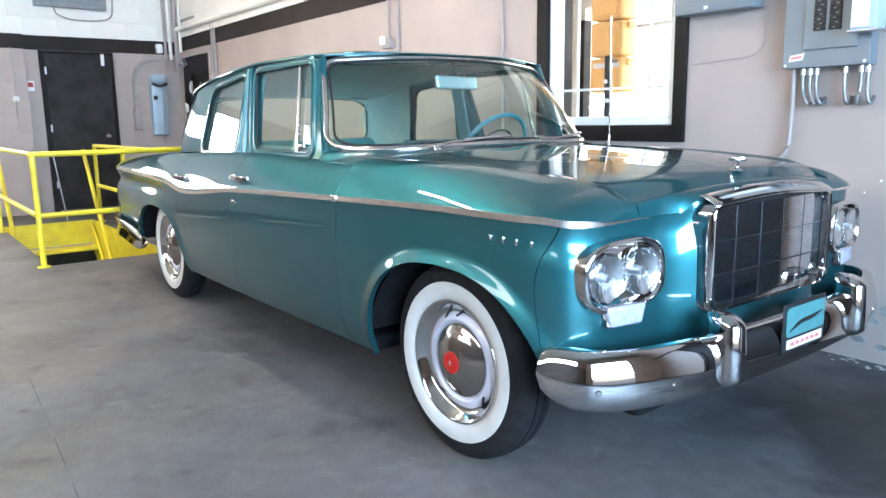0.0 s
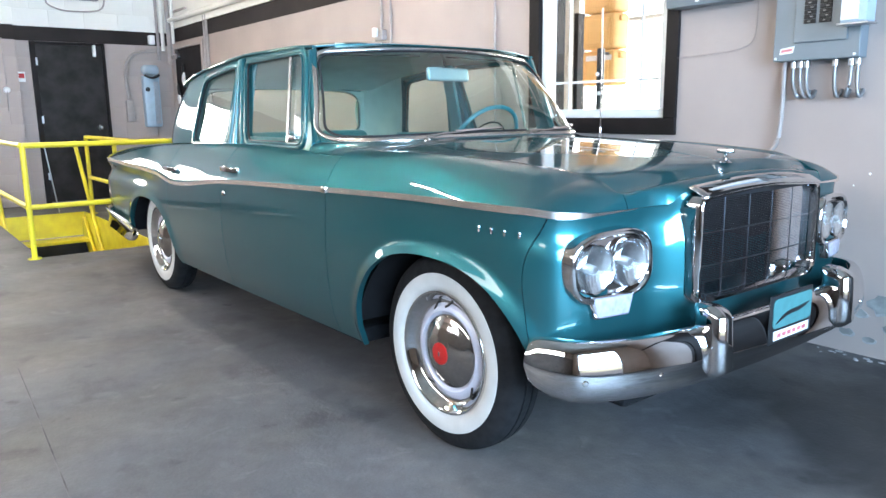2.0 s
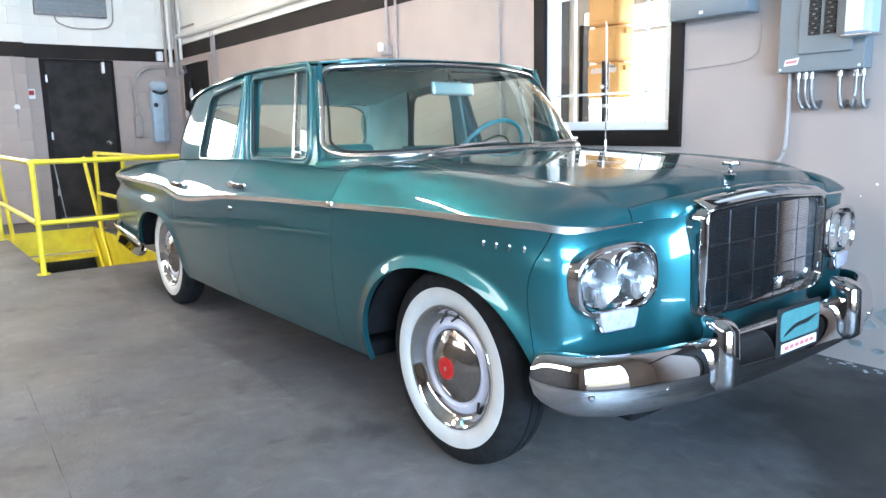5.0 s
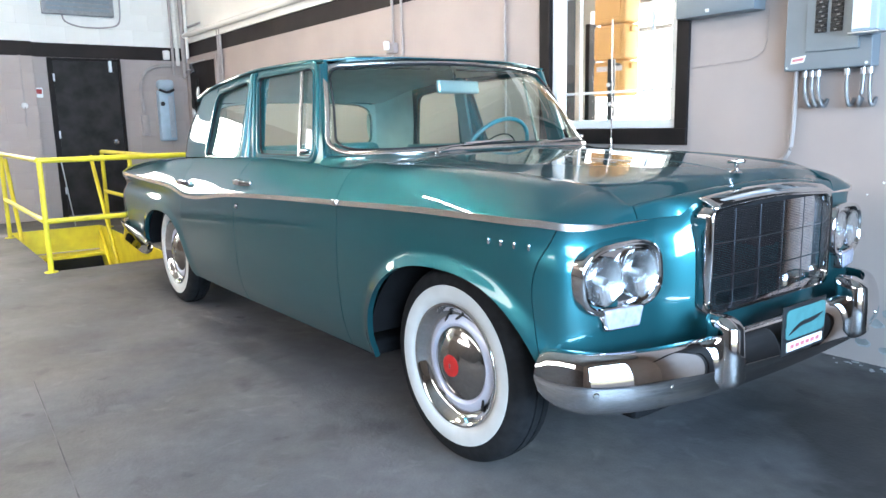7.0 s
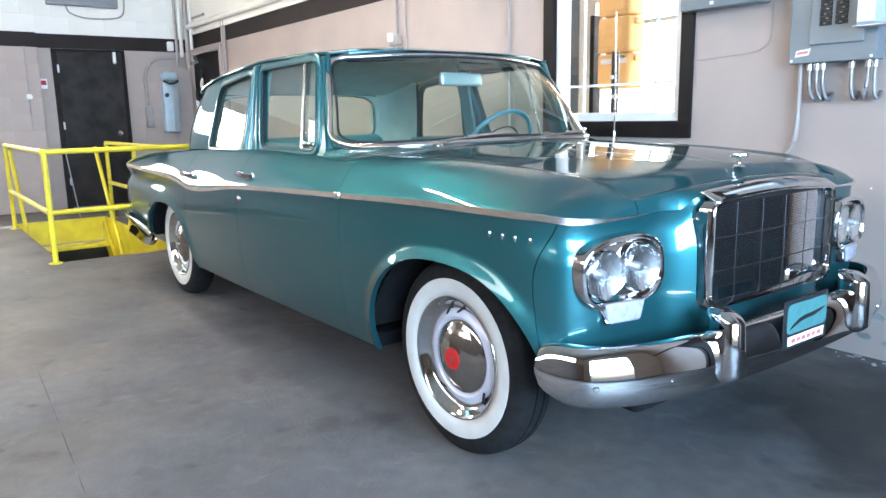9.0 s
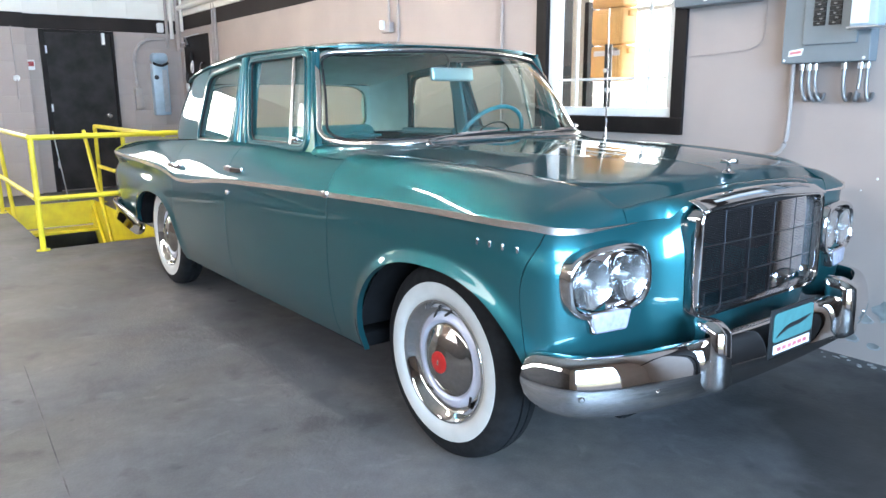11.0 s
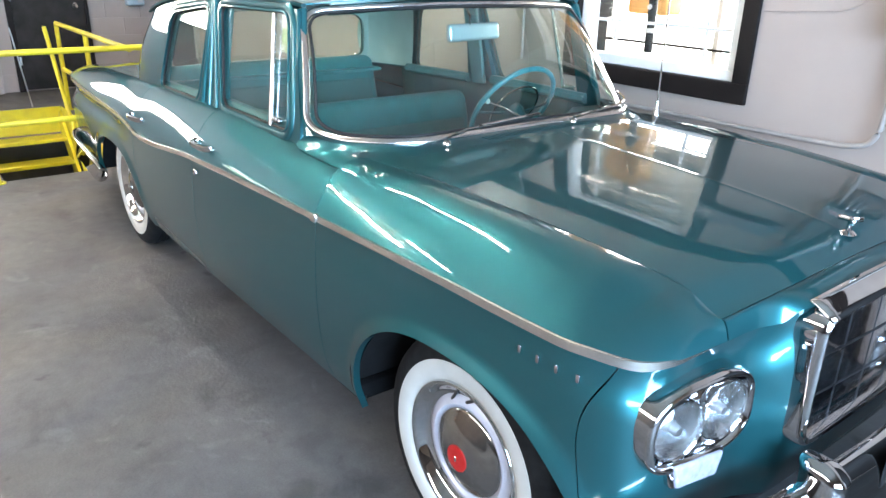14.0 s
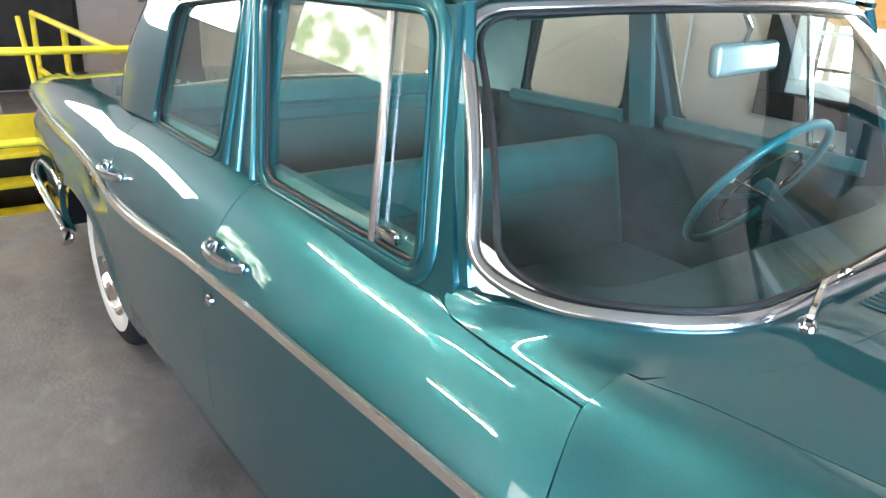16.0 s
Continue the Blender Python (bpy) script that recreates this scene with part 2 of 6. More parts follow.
def join(a, b):
    me = bpy.data.meshes.new("tmp")
    b.to_mesh(me)
    b.free()
    a.from_mesh(me)
    bpy.data.meshes.remove(me)
    return a


def moved(bm, m):
    bmesh.ops.transform(bm, matrix=m, verts=bm.verts)
    return bm


def lathe(profile, seg=48, closed=False):
    """Turn (radius, height) rows round z."""
    n = len(profile)
    rows = profile + [profile[0]] if closed else profile
    return grid(lambda i, j: (rows[j][0] * math.cos(2 * math.pi * (i % seg) / seg), rows[j][0] * math.sin(2 * math.pi * (i % seg) / seg), rows[j][1]), seg, len(rows) - 1)


def sweep(points, profile, closed=False, up=(0, 0, 1)):
    """Sweep a closed profile of (side, up) rows along a line of points; flat ends."""
    pts = [Vector(p) for p in points]
    n, k = len(pts), len(profile)
    bm = bmesh.new()
    rings = []
    for i, p in enumerate(pts):
        a = pts[i - 1] if closed or i else pts[0]
        b = pts[(i + 1) % n] if closed or i < n - 1 else pts[-1]
        d = (b - a).normalized()
        u = Vector(up)
        if abs(d.dot(u)) > 0.98:
            u = Vector((1, 0, 0)) if abs(d.x) < 0.9 else Vector((0, 1, 0))
        s = d.cross(u).normalized()
        u = s.cross(d)
        rings.append([bm.verts.new(p + s * q[0] + u * q[1]) for q in profile])
    for i in range(n if closed else n - 1):
        for j in range(k):
            bm.faces.new((rings[i][j], rings[i][(j + 1) % k], rings[(i + 1) % n][(j + 1) % k], rings[(i + 1) % n][j]))
    if not closed:
        bm.faces.new(rings[0])
        bm.faces.new(rings[-1][::-1])
    return bm


def circle(r, n=10):
    return [(r * math.cos(2 * math.pi * i / n), r * math.sin(2 * math.pi * i / n)) for i in range(n)]


def flat(w, h, c=0.25):
    """A rounded strip profile, w wide and h high."""
    a, b, e = w / 2, h / 2, min(w, h) * c
    return [(-a + e, -b), (a - e, -b), (a, -b + e), (a, b - e), (a - e, b), (-a + e, b), (-a, b - e), (-a, -b + e)]


def bead(w, h):
    """A softly rounded strip profile, w wide and h high."""
    return [(w / 2 * math.cos(math.pi * k / 7), h / 2 * math.sin(math.pi * k / 7)) for k in range(14)]


def smooth_line(points, per=8, closed=False):
    """Catmull-Rom line through the points."""
    p = [Vector(q) for q in points]
    n, out = len(p), []
    for i in range(n if closed else n - 1):
        a, b, c, d = (p[(i - 1) % n] if closed or i else p[0]), p[i], p[(i + 1) % n], (p[(i + 2) % n] if closed or i < n - 2 else p[-1])
        for k in range(per):
            t = k / per
            out.append(0.5 * (2 * b + (c - a) * t + (2 * a - 5 * b + 4 * c - d) * t * t + (3 * b - a - 3 * c + d) * t**3))
    if not closed:
        out.append(p[-1])
    return out


def rounded(points, r, seg=5, closed=True):
    """A line with its corners rounded by r."""
    p, out = [Vector(q) for q in points], []
    for i, q in enumerate(p):
        if not closed and i in (0, len(p) - 1):
            out.append(q)
            continue
        a, b = p[i - 1], p[(i + 1) % len(p)]
        ra = min(r, (a - q).length * 0.45)
        rb = min(r, (b - q).length * 0.45)
        s, e = q + (a - q).normalized() * ra, q + (b - q).normalized() * rb
        for k in range(seg + 1):
            t = k / seg
            out.append(s * (1 - t)**2 + q * 2 * t * (1 - t) + e * t * t)
    return out


def tube(name, points, r, mat, parent=None, n=10, label=""):
    return part(name, sweep(points, circle(r, n)), mat, parent, label)


def fill(loop, thick, axis):
    """A flat slab over a loop of points, thick along axis."""
    bm = bmesh.new()
    f = bm.faces.new([bm.verts.new(p) for p in loop])
    out = bmesh.ops.extrude_face_region(bm, geom=[f])
    bmesh.ops.translate(bm, vec=Vector(axis) * thick, verts=[v for v in out["geom"] if isinstance(v, bmesh.types.BMVert)])
    return bm


# ---- the building ----
WALL_Y, BACK_X, CEIL = 1.20, -8.5, 3.9
WEST, EAST, SOUTH = BACK_X, 4.8, -6.5
PIT = (-7.35, -4.58, -1.22, -0.30)
WIN = (-1.63, -0.54, 0.953, 2.12)


def slab(name, pieces, mat, label, bevel=0.0):
    bm = bmesh.new()
    for p in pieces:
        box(*p, bevel, bm)
    return structure(part(name, bm, mat, None, "", False), label)


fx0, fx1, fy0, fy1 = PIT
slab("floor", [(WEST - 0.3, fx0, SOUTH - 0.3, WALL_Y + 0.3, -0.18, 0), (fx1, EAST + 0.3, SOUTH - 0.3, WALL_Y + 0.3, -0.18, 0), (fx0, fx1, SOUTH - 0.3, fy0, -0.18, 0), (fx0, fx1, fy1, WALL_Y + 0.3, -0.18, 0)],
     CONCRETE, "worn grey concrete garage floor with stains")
T = 0.22
wx0, wx1, wz0, wz1 = WIN
slab("wall_north", [(WEST, wx0, WALL_Y, WALL_Y + T, 0, 2.2), (wx1, EAST, WALL_Y, WALL_Y + T, 0, 2.2), (wx0, wx1, WALL_Y, WALL_Y + T, 0, wz0), (wx0, wx1, WALL_Y, WALL_Y + T, wz1, 2.2)],
     TAUPE, "taupe painted block wall beside the car")
slab("wall_north_upper", [(WEST, -1.9, WALL_Y - 0.03, WALL_Y + T, 2.2, CEIL)], WHITE_PAINT, "off-white upper wall above the dark band")
slab("wall_north_upper_east", [(-1.9, EAST, WALL_Y - 0.03, WALL_Y + T, 2.2, CEIL)], TAUPE, "taupe upper wall above the window")
west_wall = slab("wall_west", [(WEST - T, WEST, -1.4, WALL_Y + T, 0, 2.16), (WEST - T, WEST, SOUTH, -5.7, 0, 2.16), (WEST - T, WEST, -5.7, -4.1, 0, 1.50), (WEST - T, WEST, -4.1, -3.45, 0, 2.16), (WEST - T, WEST, -3.45, -1.4, 0, 1.45), (WEST - T, WEST, -3.45, -1.4, 2.06, 2.16)],
     TAUPE, "taupe painted block wall behind the stairwell")
west_upper = slab("wall_west_upper", [(WEST - T, WEST + 0.012, -1.4, WALL_Y + T, 2.16, CEIL), (WEST - T, WEST + 0.012, SOUTH, -5.7, 2.16, CEIL), (WEST - T, WEST + 0.012, -5.7, -4.1, 2.34, CEIL), (WEST - T, WEST + 0.012, -4.1, -1.4, 2.16, CEIL)],
     WHITE_PAINT, "off-white upper block wall above the dark band")
slab("wall_east", [(EAST, EAST + T, 0.05, WALL_Y + T, 0, CEIL), (EAST, EAST + T, SOUTH, -4.25, 0, CEIL), (EAST, EAST + T, -4.25, 0.05, 2.75, CEIL)], TAUPE, "taupe wall with a wide open doorway")
# out of view; the brown is chosen to darken reflections in chrome and paint
slab("wall_south_lower", [(WEST, EAST, SOUTH - T, SOUTH + 0.01, 0, 2.55)], DARK_LOWER, "unseen lower wall, browned to darken the car's reflections")
slab("wall_south", [(WEST, EAST, SOUTH - T, SOUTH, 3.45, CEIL), (WEST, -4.6, SOUTH - T, SOUTH, 2.55, 3.45), (2.6, EAST, SOUTH - T, SOUTH, 2.55, 3.45)],
     TAUPE, "taupe wall with a high window band")
slab("ceiling", [(WEST - T, EAST + T, SOUTH - T, WALL_Y + T, CEIL, CEIL + 0.15)], CEILING, "dull off-white garage ceiling")
slab("trim", [(WEST, EAST, WALL_Y - 0.006, WALL_Y, 2.03, 2.2)], DARK_BAND, "dark brown painted band along the wall")
slab("trim_west", [(WEST, WEST + 0.006, -0.66, WALL_Y - 0.007, 1.99, 2.16)], DARK_BAND, "dark brown painted band along the wall")
slab("ground", [(-200, WEST, -200, 200, -0.40, -0.19), (EAST, 200, -200, 200, -0.40, -0.19), (WEST, EAST, -200, SOUTH, -0.40, -0.19), (WEST, EAST, WALL_Y, 200, -0.40, -0.19)], ASPHALT, "grey paved ground outside the garage")

# ---- the car: x forward from the front axle, y to its left ----
car = thing("vintage_sedan_car", -1.5, 0, 0, "teal metallic vintage four-door sedan with chrome trim and whitewall tyres", "car")

PLAN = smooth_line([(-4.03, 0.76, 0), (-3.98, 0.815, 0), (-3.4, 0.856, 0), (-2.87, 0.868, 0), (-2.2, 0.878, 0), (-1.6, 0.878, 0), (-0.6, 0.864, 0), (0, 0.856, 0), (0.25, 0.848, 0), (0.395, 0.834, 0), (0.485, 0.793, 0), (0.521, 0.72, 0),
                    (0.528, 0.64, 0), (0.531, 0.54, 0), (0.535, 0.46, 0), (0.553, 0.405, 0), (0.577, 0.36, 0), (0.590, 0.325, 0), (0.595, 0.25, 0), (0.595, 0, 0)], 12)
PLAN_S = [0.0]
for a, b in zip(PLAN, PLAN[1:]):
    PLAN_S.append(PLAN_S[-1] + (b - a).length)


def plan_at(s):
    i = max(0, min(len(PLAN) - 2, int(np.searchsorted(PLAN_S, s)) - 1))
    t = (s - PLAN_S[i]) / (PLAN_S[i + 1] - PLAN_S[i])
    return PLAN[i].lerp(PLAN[i + 1], t)


def plan_s(x):
    """The length along the plan line at which it reaches x (side of the car)."""
    return float(np.interp(x, [p.x for p in PLAN], PLAN_S))


S_END = PLAN_S[-1]
DOOR_X, DOOR_LEAN = -0.622, 0.045
CREASE = [(-4.0, 0.785), (-3.0, 0.770), (-2.62, 0.757), (-2.30, 0.722), (-2.2, 0.724), (-1.6, 0.775), (-0.6, 0.812), (0.1, 0.829), (0.4, 0.829), (0.53, 0.817), (0.553, 0.818), (0.576, 0.852), (0.6, 0.858)]
EDGE_Z = [(-4.0, 0.838), (-3.4, 0.888), (-2.8, 0.918), (-2.35, 0.932), (-1.86, 0.945), (-1.2, 0.955), (-0.95, 0.947), (-0.6, 0.931), (0, 0.897), (0.3, 0.876), (0.5, 0.855), (0.6, 0.850)]
SEAM_Y = [(-4.0, 0.66), (-3.4, 0.69), (-2.8, 0.712), (-2.3, 0.722), (-1.05, 0.722), (-0.985, 0.724), (-0.945, 0.746), (-0.90, 0.751), (-0.80, 0.754), (-0.60, 0.752)]
HOOD_Y = [(-0.65, 0.680), (-0.57, 0.655), (-0.46, 0.638), (-0.36, 0.624), (0, 0.602), (0.3, 0.578), (0.5, 0.560), (0.6, 0.560)]
EDGE_Y = [(-4.0, 0.66), (-3.4, 0.69), (-2.8, 0.712), (-2.3, 0.722), (-1.7, 0.716), (-1.2, 0.709), (-0.6, 0.700), (0, 0.688), (0.2, 0.673), (0.4, 0.655), (0.5, 0.645), (0.6, 0.635)]
MID_Z = [(-4.0, 0.842), (-3.8, 0.87), (-3.1, 0.917), (-0.9, 0.99), (-0.45, 0.982), (0, 0.963), (0.3, 0.942), (0.45, 0.922), (0.54, 0.90), (0.6, 0.872)]
DISH = [(0.2, 0.075), (0.26, 0.05), (0.34, 0.022), (0.45, 0.006), (0.58, 0.0), (0.70, 0.003), (0.76, 0.007), (0.84, 0.004)]


def arch(x, cx, hw, hh, z0):
    u = abs(x - cx) / hw
    return z0 + hh * (1 - u**2.4)**(1 / 2.4) if u < 1 else 0


def bottom(x):
    base = 0.25 if x < 0.2 else 0.36
    if x < -2.87:
        base = 0.30
    return max(base, arch(x, 0.018, 0.435, 0.390, 0.265), arch(x, -2.87, 0.45, 0.34, 0.255))


def flare(x, z):
    """How far the lips of the wheel openings stand out."""
    out = 0
    for cx, hw, hh, k in ((0.018, 0.435, 0.390, 0.021), (-2.87, 0.45, 0.34, 0.010)):
        d = (abs((x - cx) / hw)**2.4 + abs(max(0, z - 0.25) / hh)**2.4)**(1 / 2.4)
        if d > 0.9:
            t = max(0.0, 1 - (d - 1.0) / 0.16)
            out = max(out, k * t * t * (3 - 2 * t))
    return out


S_HOOD = plan_s(0.40)
NOSE = [(p.y, q) for p, q in zip(PLAN, PLAN_S) if p.x > 0.3][::-1]
S_FRONT = float(np.interp(0.555, [a for a, _ in NOSE], [b for _, b in NOSE]))


def front_x(y):
    """The hood's front edge."""
    return float(np.interp(abs(y), [0, 0.15, 0.30, 0.42, 0.56, 0.60], [0.527, 0.527, 0.524, 0.517, 0.505, 0.49]))


def plan_y(x):
    return float(np.interp(x, [p.x for p in PLAN], [p.y for p in PLAN])) if x < 0.5 else 0.76


def crown(x):
    """How flat the hood and lids stay before they fall off to the sides."""
    return float(np.interp(x, [-1.7, -0.95], [2.6, 3.4]))


def shoulder(x, y):
    """Height of the rounded shoulder between the crease and the flatter top."""
    cy, zc = plan_y(x) - 0.004, lerp(CREASE, x)
    w, ze = lerp(EDGE_Y, x), lerp(EDGE_Z, x)
    u = max(0.0, min(1.0, (cy - y) / (cy - w)))
    k = min(0.85, crown(x) * max(0, lerp(MID_Z, x) - ze) / w * (cy - w) / max(0.02, ze - zc)) if -1.7 < x < 0.5 else 0.0
    k *= float(np.interp(x, [-1.7, -0.6, -0.2, 0.2, 0.5], [0.0, 0.9, 0.6, 0.3, 0.0]))
    return zc + (ze - zc) * ((1 - k) * (1 - (1 - u)**2.1) + k * u)


HOOD_DROP = [(-0.7, 0.038), (-0.3, 0.030), (0, 0.024), (0.30, 0.024), (0.42, 0.028), (0.5, 0.048), (0.6, 0.048)]


def deck(x, y):
    """Height of the hood, cowl and trunk lid, and of the fender tops beside them."""
    w, y = lerp(EDGE_Y, x), abs(y)
    e, m = lerp(EDGE_Z, x), lerp(MID_Z, x)
    lid = shoulder(x, y) if y > w and x < 0.5 else m - (m - e) * min(1, y / w)**crown(x)
    b = max(0.0, min(1.0, (x + 1.45) / 0.45))
    if b == 0:
        return lid
    # the hood is nearly flat up to its side seam, and the fender rounds off from there to the crease
    drop, seam, zc = lerp(HOOD_DROP, x), lerp(HOOD_Y, x), lerp(CREASE, x)
    if y <= seam:
        top = m - drop * (y / seam)**2.4
    else:
        cy = plan_y(x) - 0.004
        u = max(0.0, min(1.0, (cy - y) / (cy - seam)))
        k = min(0.6, 2.4 * drop / seam * (cy - seam) / (m - drop - zc))
        top = zc + (m - drop - zc) * ((1 - k) * (1 - (1 - u)**2.3) + k * u)
        d = y - seam
        top += 0.30 * d * math.exp(-(d / 0.095)**2) * float(np.interp(x, [-0.58, -0.34, 0.31, 0.40], [0, 1, 1, 0]))
    b = b * b * (3 - 2 * b)
    return lid + (top - lid) * b


def seam_y(x):
    """Where the hood and cowl seam, or the window line, cuts the shoulder."""
    return lerp(SEAM_Y if x < DOOR_X else HOOD_Y, x)


def skin(s, v, inner=seam_y):
    """The body's skin for the side y > 0: v 0 to 1 from the lower edge to the crease, 1 to 2 from there to the hood seam or window line; below 0 turned in."""
    p = plan_at(s)
    a, b = plan_at(max(0, s - 0.01)), plan_at(min(S_END, s + 0.01))
    d = (b - a).normalized()
    n = Vector((-d.y, d.x, 0))
    if n.y < 0 and n.x < 0.5:
        n = -n
    if s > S_END - 0.02:
        n = Vector((1, 0, 0))
    corner = max(0.0, min(1.0, (p.x - 0.36) / 0.12)) if p.x > 0 else 0
    zc, zb = lerp(CREASE, p.x), bottom(p.x)
    if v <= 1:
        z = zb + (zc - zb) * max(v, 0)
        q = p - n * (lerp(DISH, z) + corner * (0.10 * max(0, 0.50 - z) + 0.10 * max(0, z - 0.72) + 0.02 * max(0.0, math.sin(math.pi * min(1, max(0, (zc - z) / 0.10)))) * 0.4)) - n * (0.030 * max(0.0, min(1.0, (-2.55 - p.x) / 0.4)) * math.exp(-((z - 0.700) / 0.040)**2)) + n * flare(p.x, z)
        if v < 0:
            q = q - n * 0.022 + Vector((0, 0, 0.004))
        return Vector((q.x, q.y, z))
    u = v - 1
    c = p - n * 0.004
    if s > S_HOOD:
        t = min(1.0, (s - S_HOOD) / (S_FRONT - S_HOOD))
        if t < 1:
            x = 0.40 + 0.105 * t
            e = Vector((x, seam_y(x), deck(x, seam_y(x))))
        else:
            e = Vector((front_x(p.y), p.y, 0.858 + 0.035 * (1 - min(1, p.y / 0.56)**2)))
    if s <= S_HOOD:
        y = c.y + (inner(p.x) - c.y) * u
        return Vector((c.x, y, deck(p.x, y)))
    c4, y4 = plan_y(0.40) - 0.004, seam_y(0.40)
    z4 = lerp(CREASE, 0.40)
    g = (deck(0.40, c4 + (y4 - c4) * u) - z4) / (deck(0.40, y4) - z4)
    t = min(1.0, (s - S_HOOD) / (S_FRONT - S_HOOD))
    t = t * t * (3 - 2 * t)
    h = g * (1 - t) + (1 - (1 - u)**2.1) * t
    return Vector((c.x + (e.x - c.x) * u, c.y + (e.y - c.y) * u, zc + (e.z - zc) * h))


def skin_at(x, z):
    """The skin at a height z below the crease."""
    s = plan_s(x)
    zc, zb = lerp(CREASE, x), bottom(x)
    return skin(s, (z - zb) / (zc - zb))


def spaced(s0, s1, n):
    """Lengths from s0 to s1, closer together at the ends of the wheel openings."""
    out = [s0 + (s1 - s0) * i / n for i in range(n + 1)]
    for cx, hw in ((0.018, 0.435), (-2.87, 0.45)):
        for k in range(1, 14):
            for sign in (-1, 1):
                q = plan_s(cx + sign * hw * (1 - 0.12 * (1 - k / 14)**2))
                if s0 < q < s1:
                    out.append(q)
    return sorted(out)


def seam_bow(v):
    """The seam behind the headlight bows back at mid height."""
    v = max(0.0, v)
    return 0.25 * v * v - 0.225 * v + 0.035


def side_panel(name, lower, upper, n, parent, side):
    """A body panel: the part below the crease over one stretch, that above it over another."""
    bm = bmesh.new()
    inner = {"front_fender": lambda x: lerp(HOOD_Y, x), "front_door": lambda x: lerp(SEAM_Y, x)}.get(name, seam_y)
    for (s0, s1), vs in ((lower, [-1] + [i / 22 for i in range(23)]), (upper, [1 + (i / 12)**1.3 for i in range(12)] + [1.93, 1.955, 1.97, 1.98, 1.988, 1.995, 2.0])):
        ss = spaced(s0 + GAP, s1 - GAP if s1 < S_END else s1, n)
        def at(i, j):
            q, f = ss[i], (ss[i] - s0) / (s1 - s0)
            if vs[j] <= 1 and vs[0] < 1:
                q += seam_bow(vs[j]) * (f**8 if name == "front_fender" else (1 - f)**4 if name == "front_panel" else 0.0)
            # the seam between the front door and the fender leans back above the crease
            if vs[0] >= 1 and name == "front_fender":
                q -= DOOR_LEAN * min(1.0, (vs[j] - 1) / 0.57) * (1 - f)**6
            elif vs[0] >= 1 and name == "front_door":
                q -= DOOR_LEAN * (vs[j] - 1) * f**6
            p = skin(q, vs[j], inner)
            return (p.x, p.y * side, p.z)
        g = grid(at, len(ss) - 1, len(vs) - 1)
        join(bm, g)
    bmesh.ops.remove_doubles(bm, verts=bm.verts, dist=1e-5)
    return part(name, hem(bm), PAINT, parent)


GAP = 0.0015
S_SEAM = plan_s(0.415)
for side in (-1, 1):
    for name, x0, x1, n in (("rear_fender", -4.0, -2.44, 40), ("rear_door", -2.44, -1.622, 20), ("front_door", -1.622, DOOR_X, 24)):
        side_panel(name, (plan_s(x0), plan_s(x1)), (plan_s(x0), plan_s(x1)), n, car, side)
    side_panel("front_fender", (plan_s(DOOR_X), S_SEAM), (plan_s(DOOR_X), S_FRONT), 48, car, side)
    side_panel("front_panel", (S_SEAM, S_END), (S_FRONT, S_END), 40, car, side)


def rear_x(y):
    """The hood's rear edge."""
    return float(np.interp(abs(y), [0, 0.17, 0.40, 0.53, 0.61, 0.67], [-0.495, -0.50, -0.526, -0.549, -0.598, -0.645]))


HOOD_U = sorted([-1 + k / 24 for k in range(49)] + [q * k for q in (-1, 1) for k in (0.006, 0.012, 0.020)])


def hood_point(i, j, nu=48):
    t, u = i / nu, HOOD_U[j]
    xr = rear_x(u * 0.675) + GAP
    x = xr + t * (front_x(u * 0.56) - GAP - xr)
    y = u * (lerp(HOOD_Y, min(x, 0.5)) - GAP)
    # a fine raised bead runs along the middle
    z = deck(x, y) + (0.0013 * math.exp(-(y / 0.007)**2) + 0.0006 * math.exp(-abs(y) / 0.1)) * min(1.0, max(0.0, (0.46 - x) / 0.05))
    lip = max(0, (t - 0.93) / 0.07)
    z = z * (1 - lip * lip) + lip * lip * (0.859 + 0.035 * (1 - min(1, abs(y) / 0.56)**2))
    return (x, y, z)


part("hood", hem(grid(hood_point, 48, len(HOOD_U) - 1)), PAINT, car)


def base_x(y):
    return -0.615 - 0.05 * y * y - 0.24 * max(0.0, (abs(y) - 0.42) / 0.29)**2.2


COWL_Y = [-0.7505, -0.747, -0.742, -0.735, -0.722, -0.70, -0.69, -0.682, -0.677]
COWL_Y = COWL_Y + [0.672 * (-1 + k / 16) for k in range(33)] + [-y for y in COWL_Y[::-1]]


def cowl_point(i, j, nu=24):
    y = COWL_Y[j]
    q = abs(y)
    xa = min(base_x(q) - 0.06, -0.96) if 0.70 < q <= 0.722 else float(np.interp(q, [0.722, 0.744, 0.749, 0.7505], [-0.983, -0.946, -0.905, -0.84])) if q > 0.7 else base_x(q) - 0.06
    xb = rear_x(y) - GAP if q < 0.6745 else DOOR_X - DOOR_LEAN + 0.0012
    x = xa + (xb - xa) * i / nu
    # the metal turns up towards the foot of the windscreen
    base = 0.981 - 0.012 * (q / 0.727)**2
    lift = max(0.0, base - deck(base_x(q), y)) * math.exp(-(max(0.0, x - base_x(q)) / 0.055)**2)
    return (x, y, deck(x, y) + lift * max(0.0, min(1.0, (0.745 - q) / 0.03)))


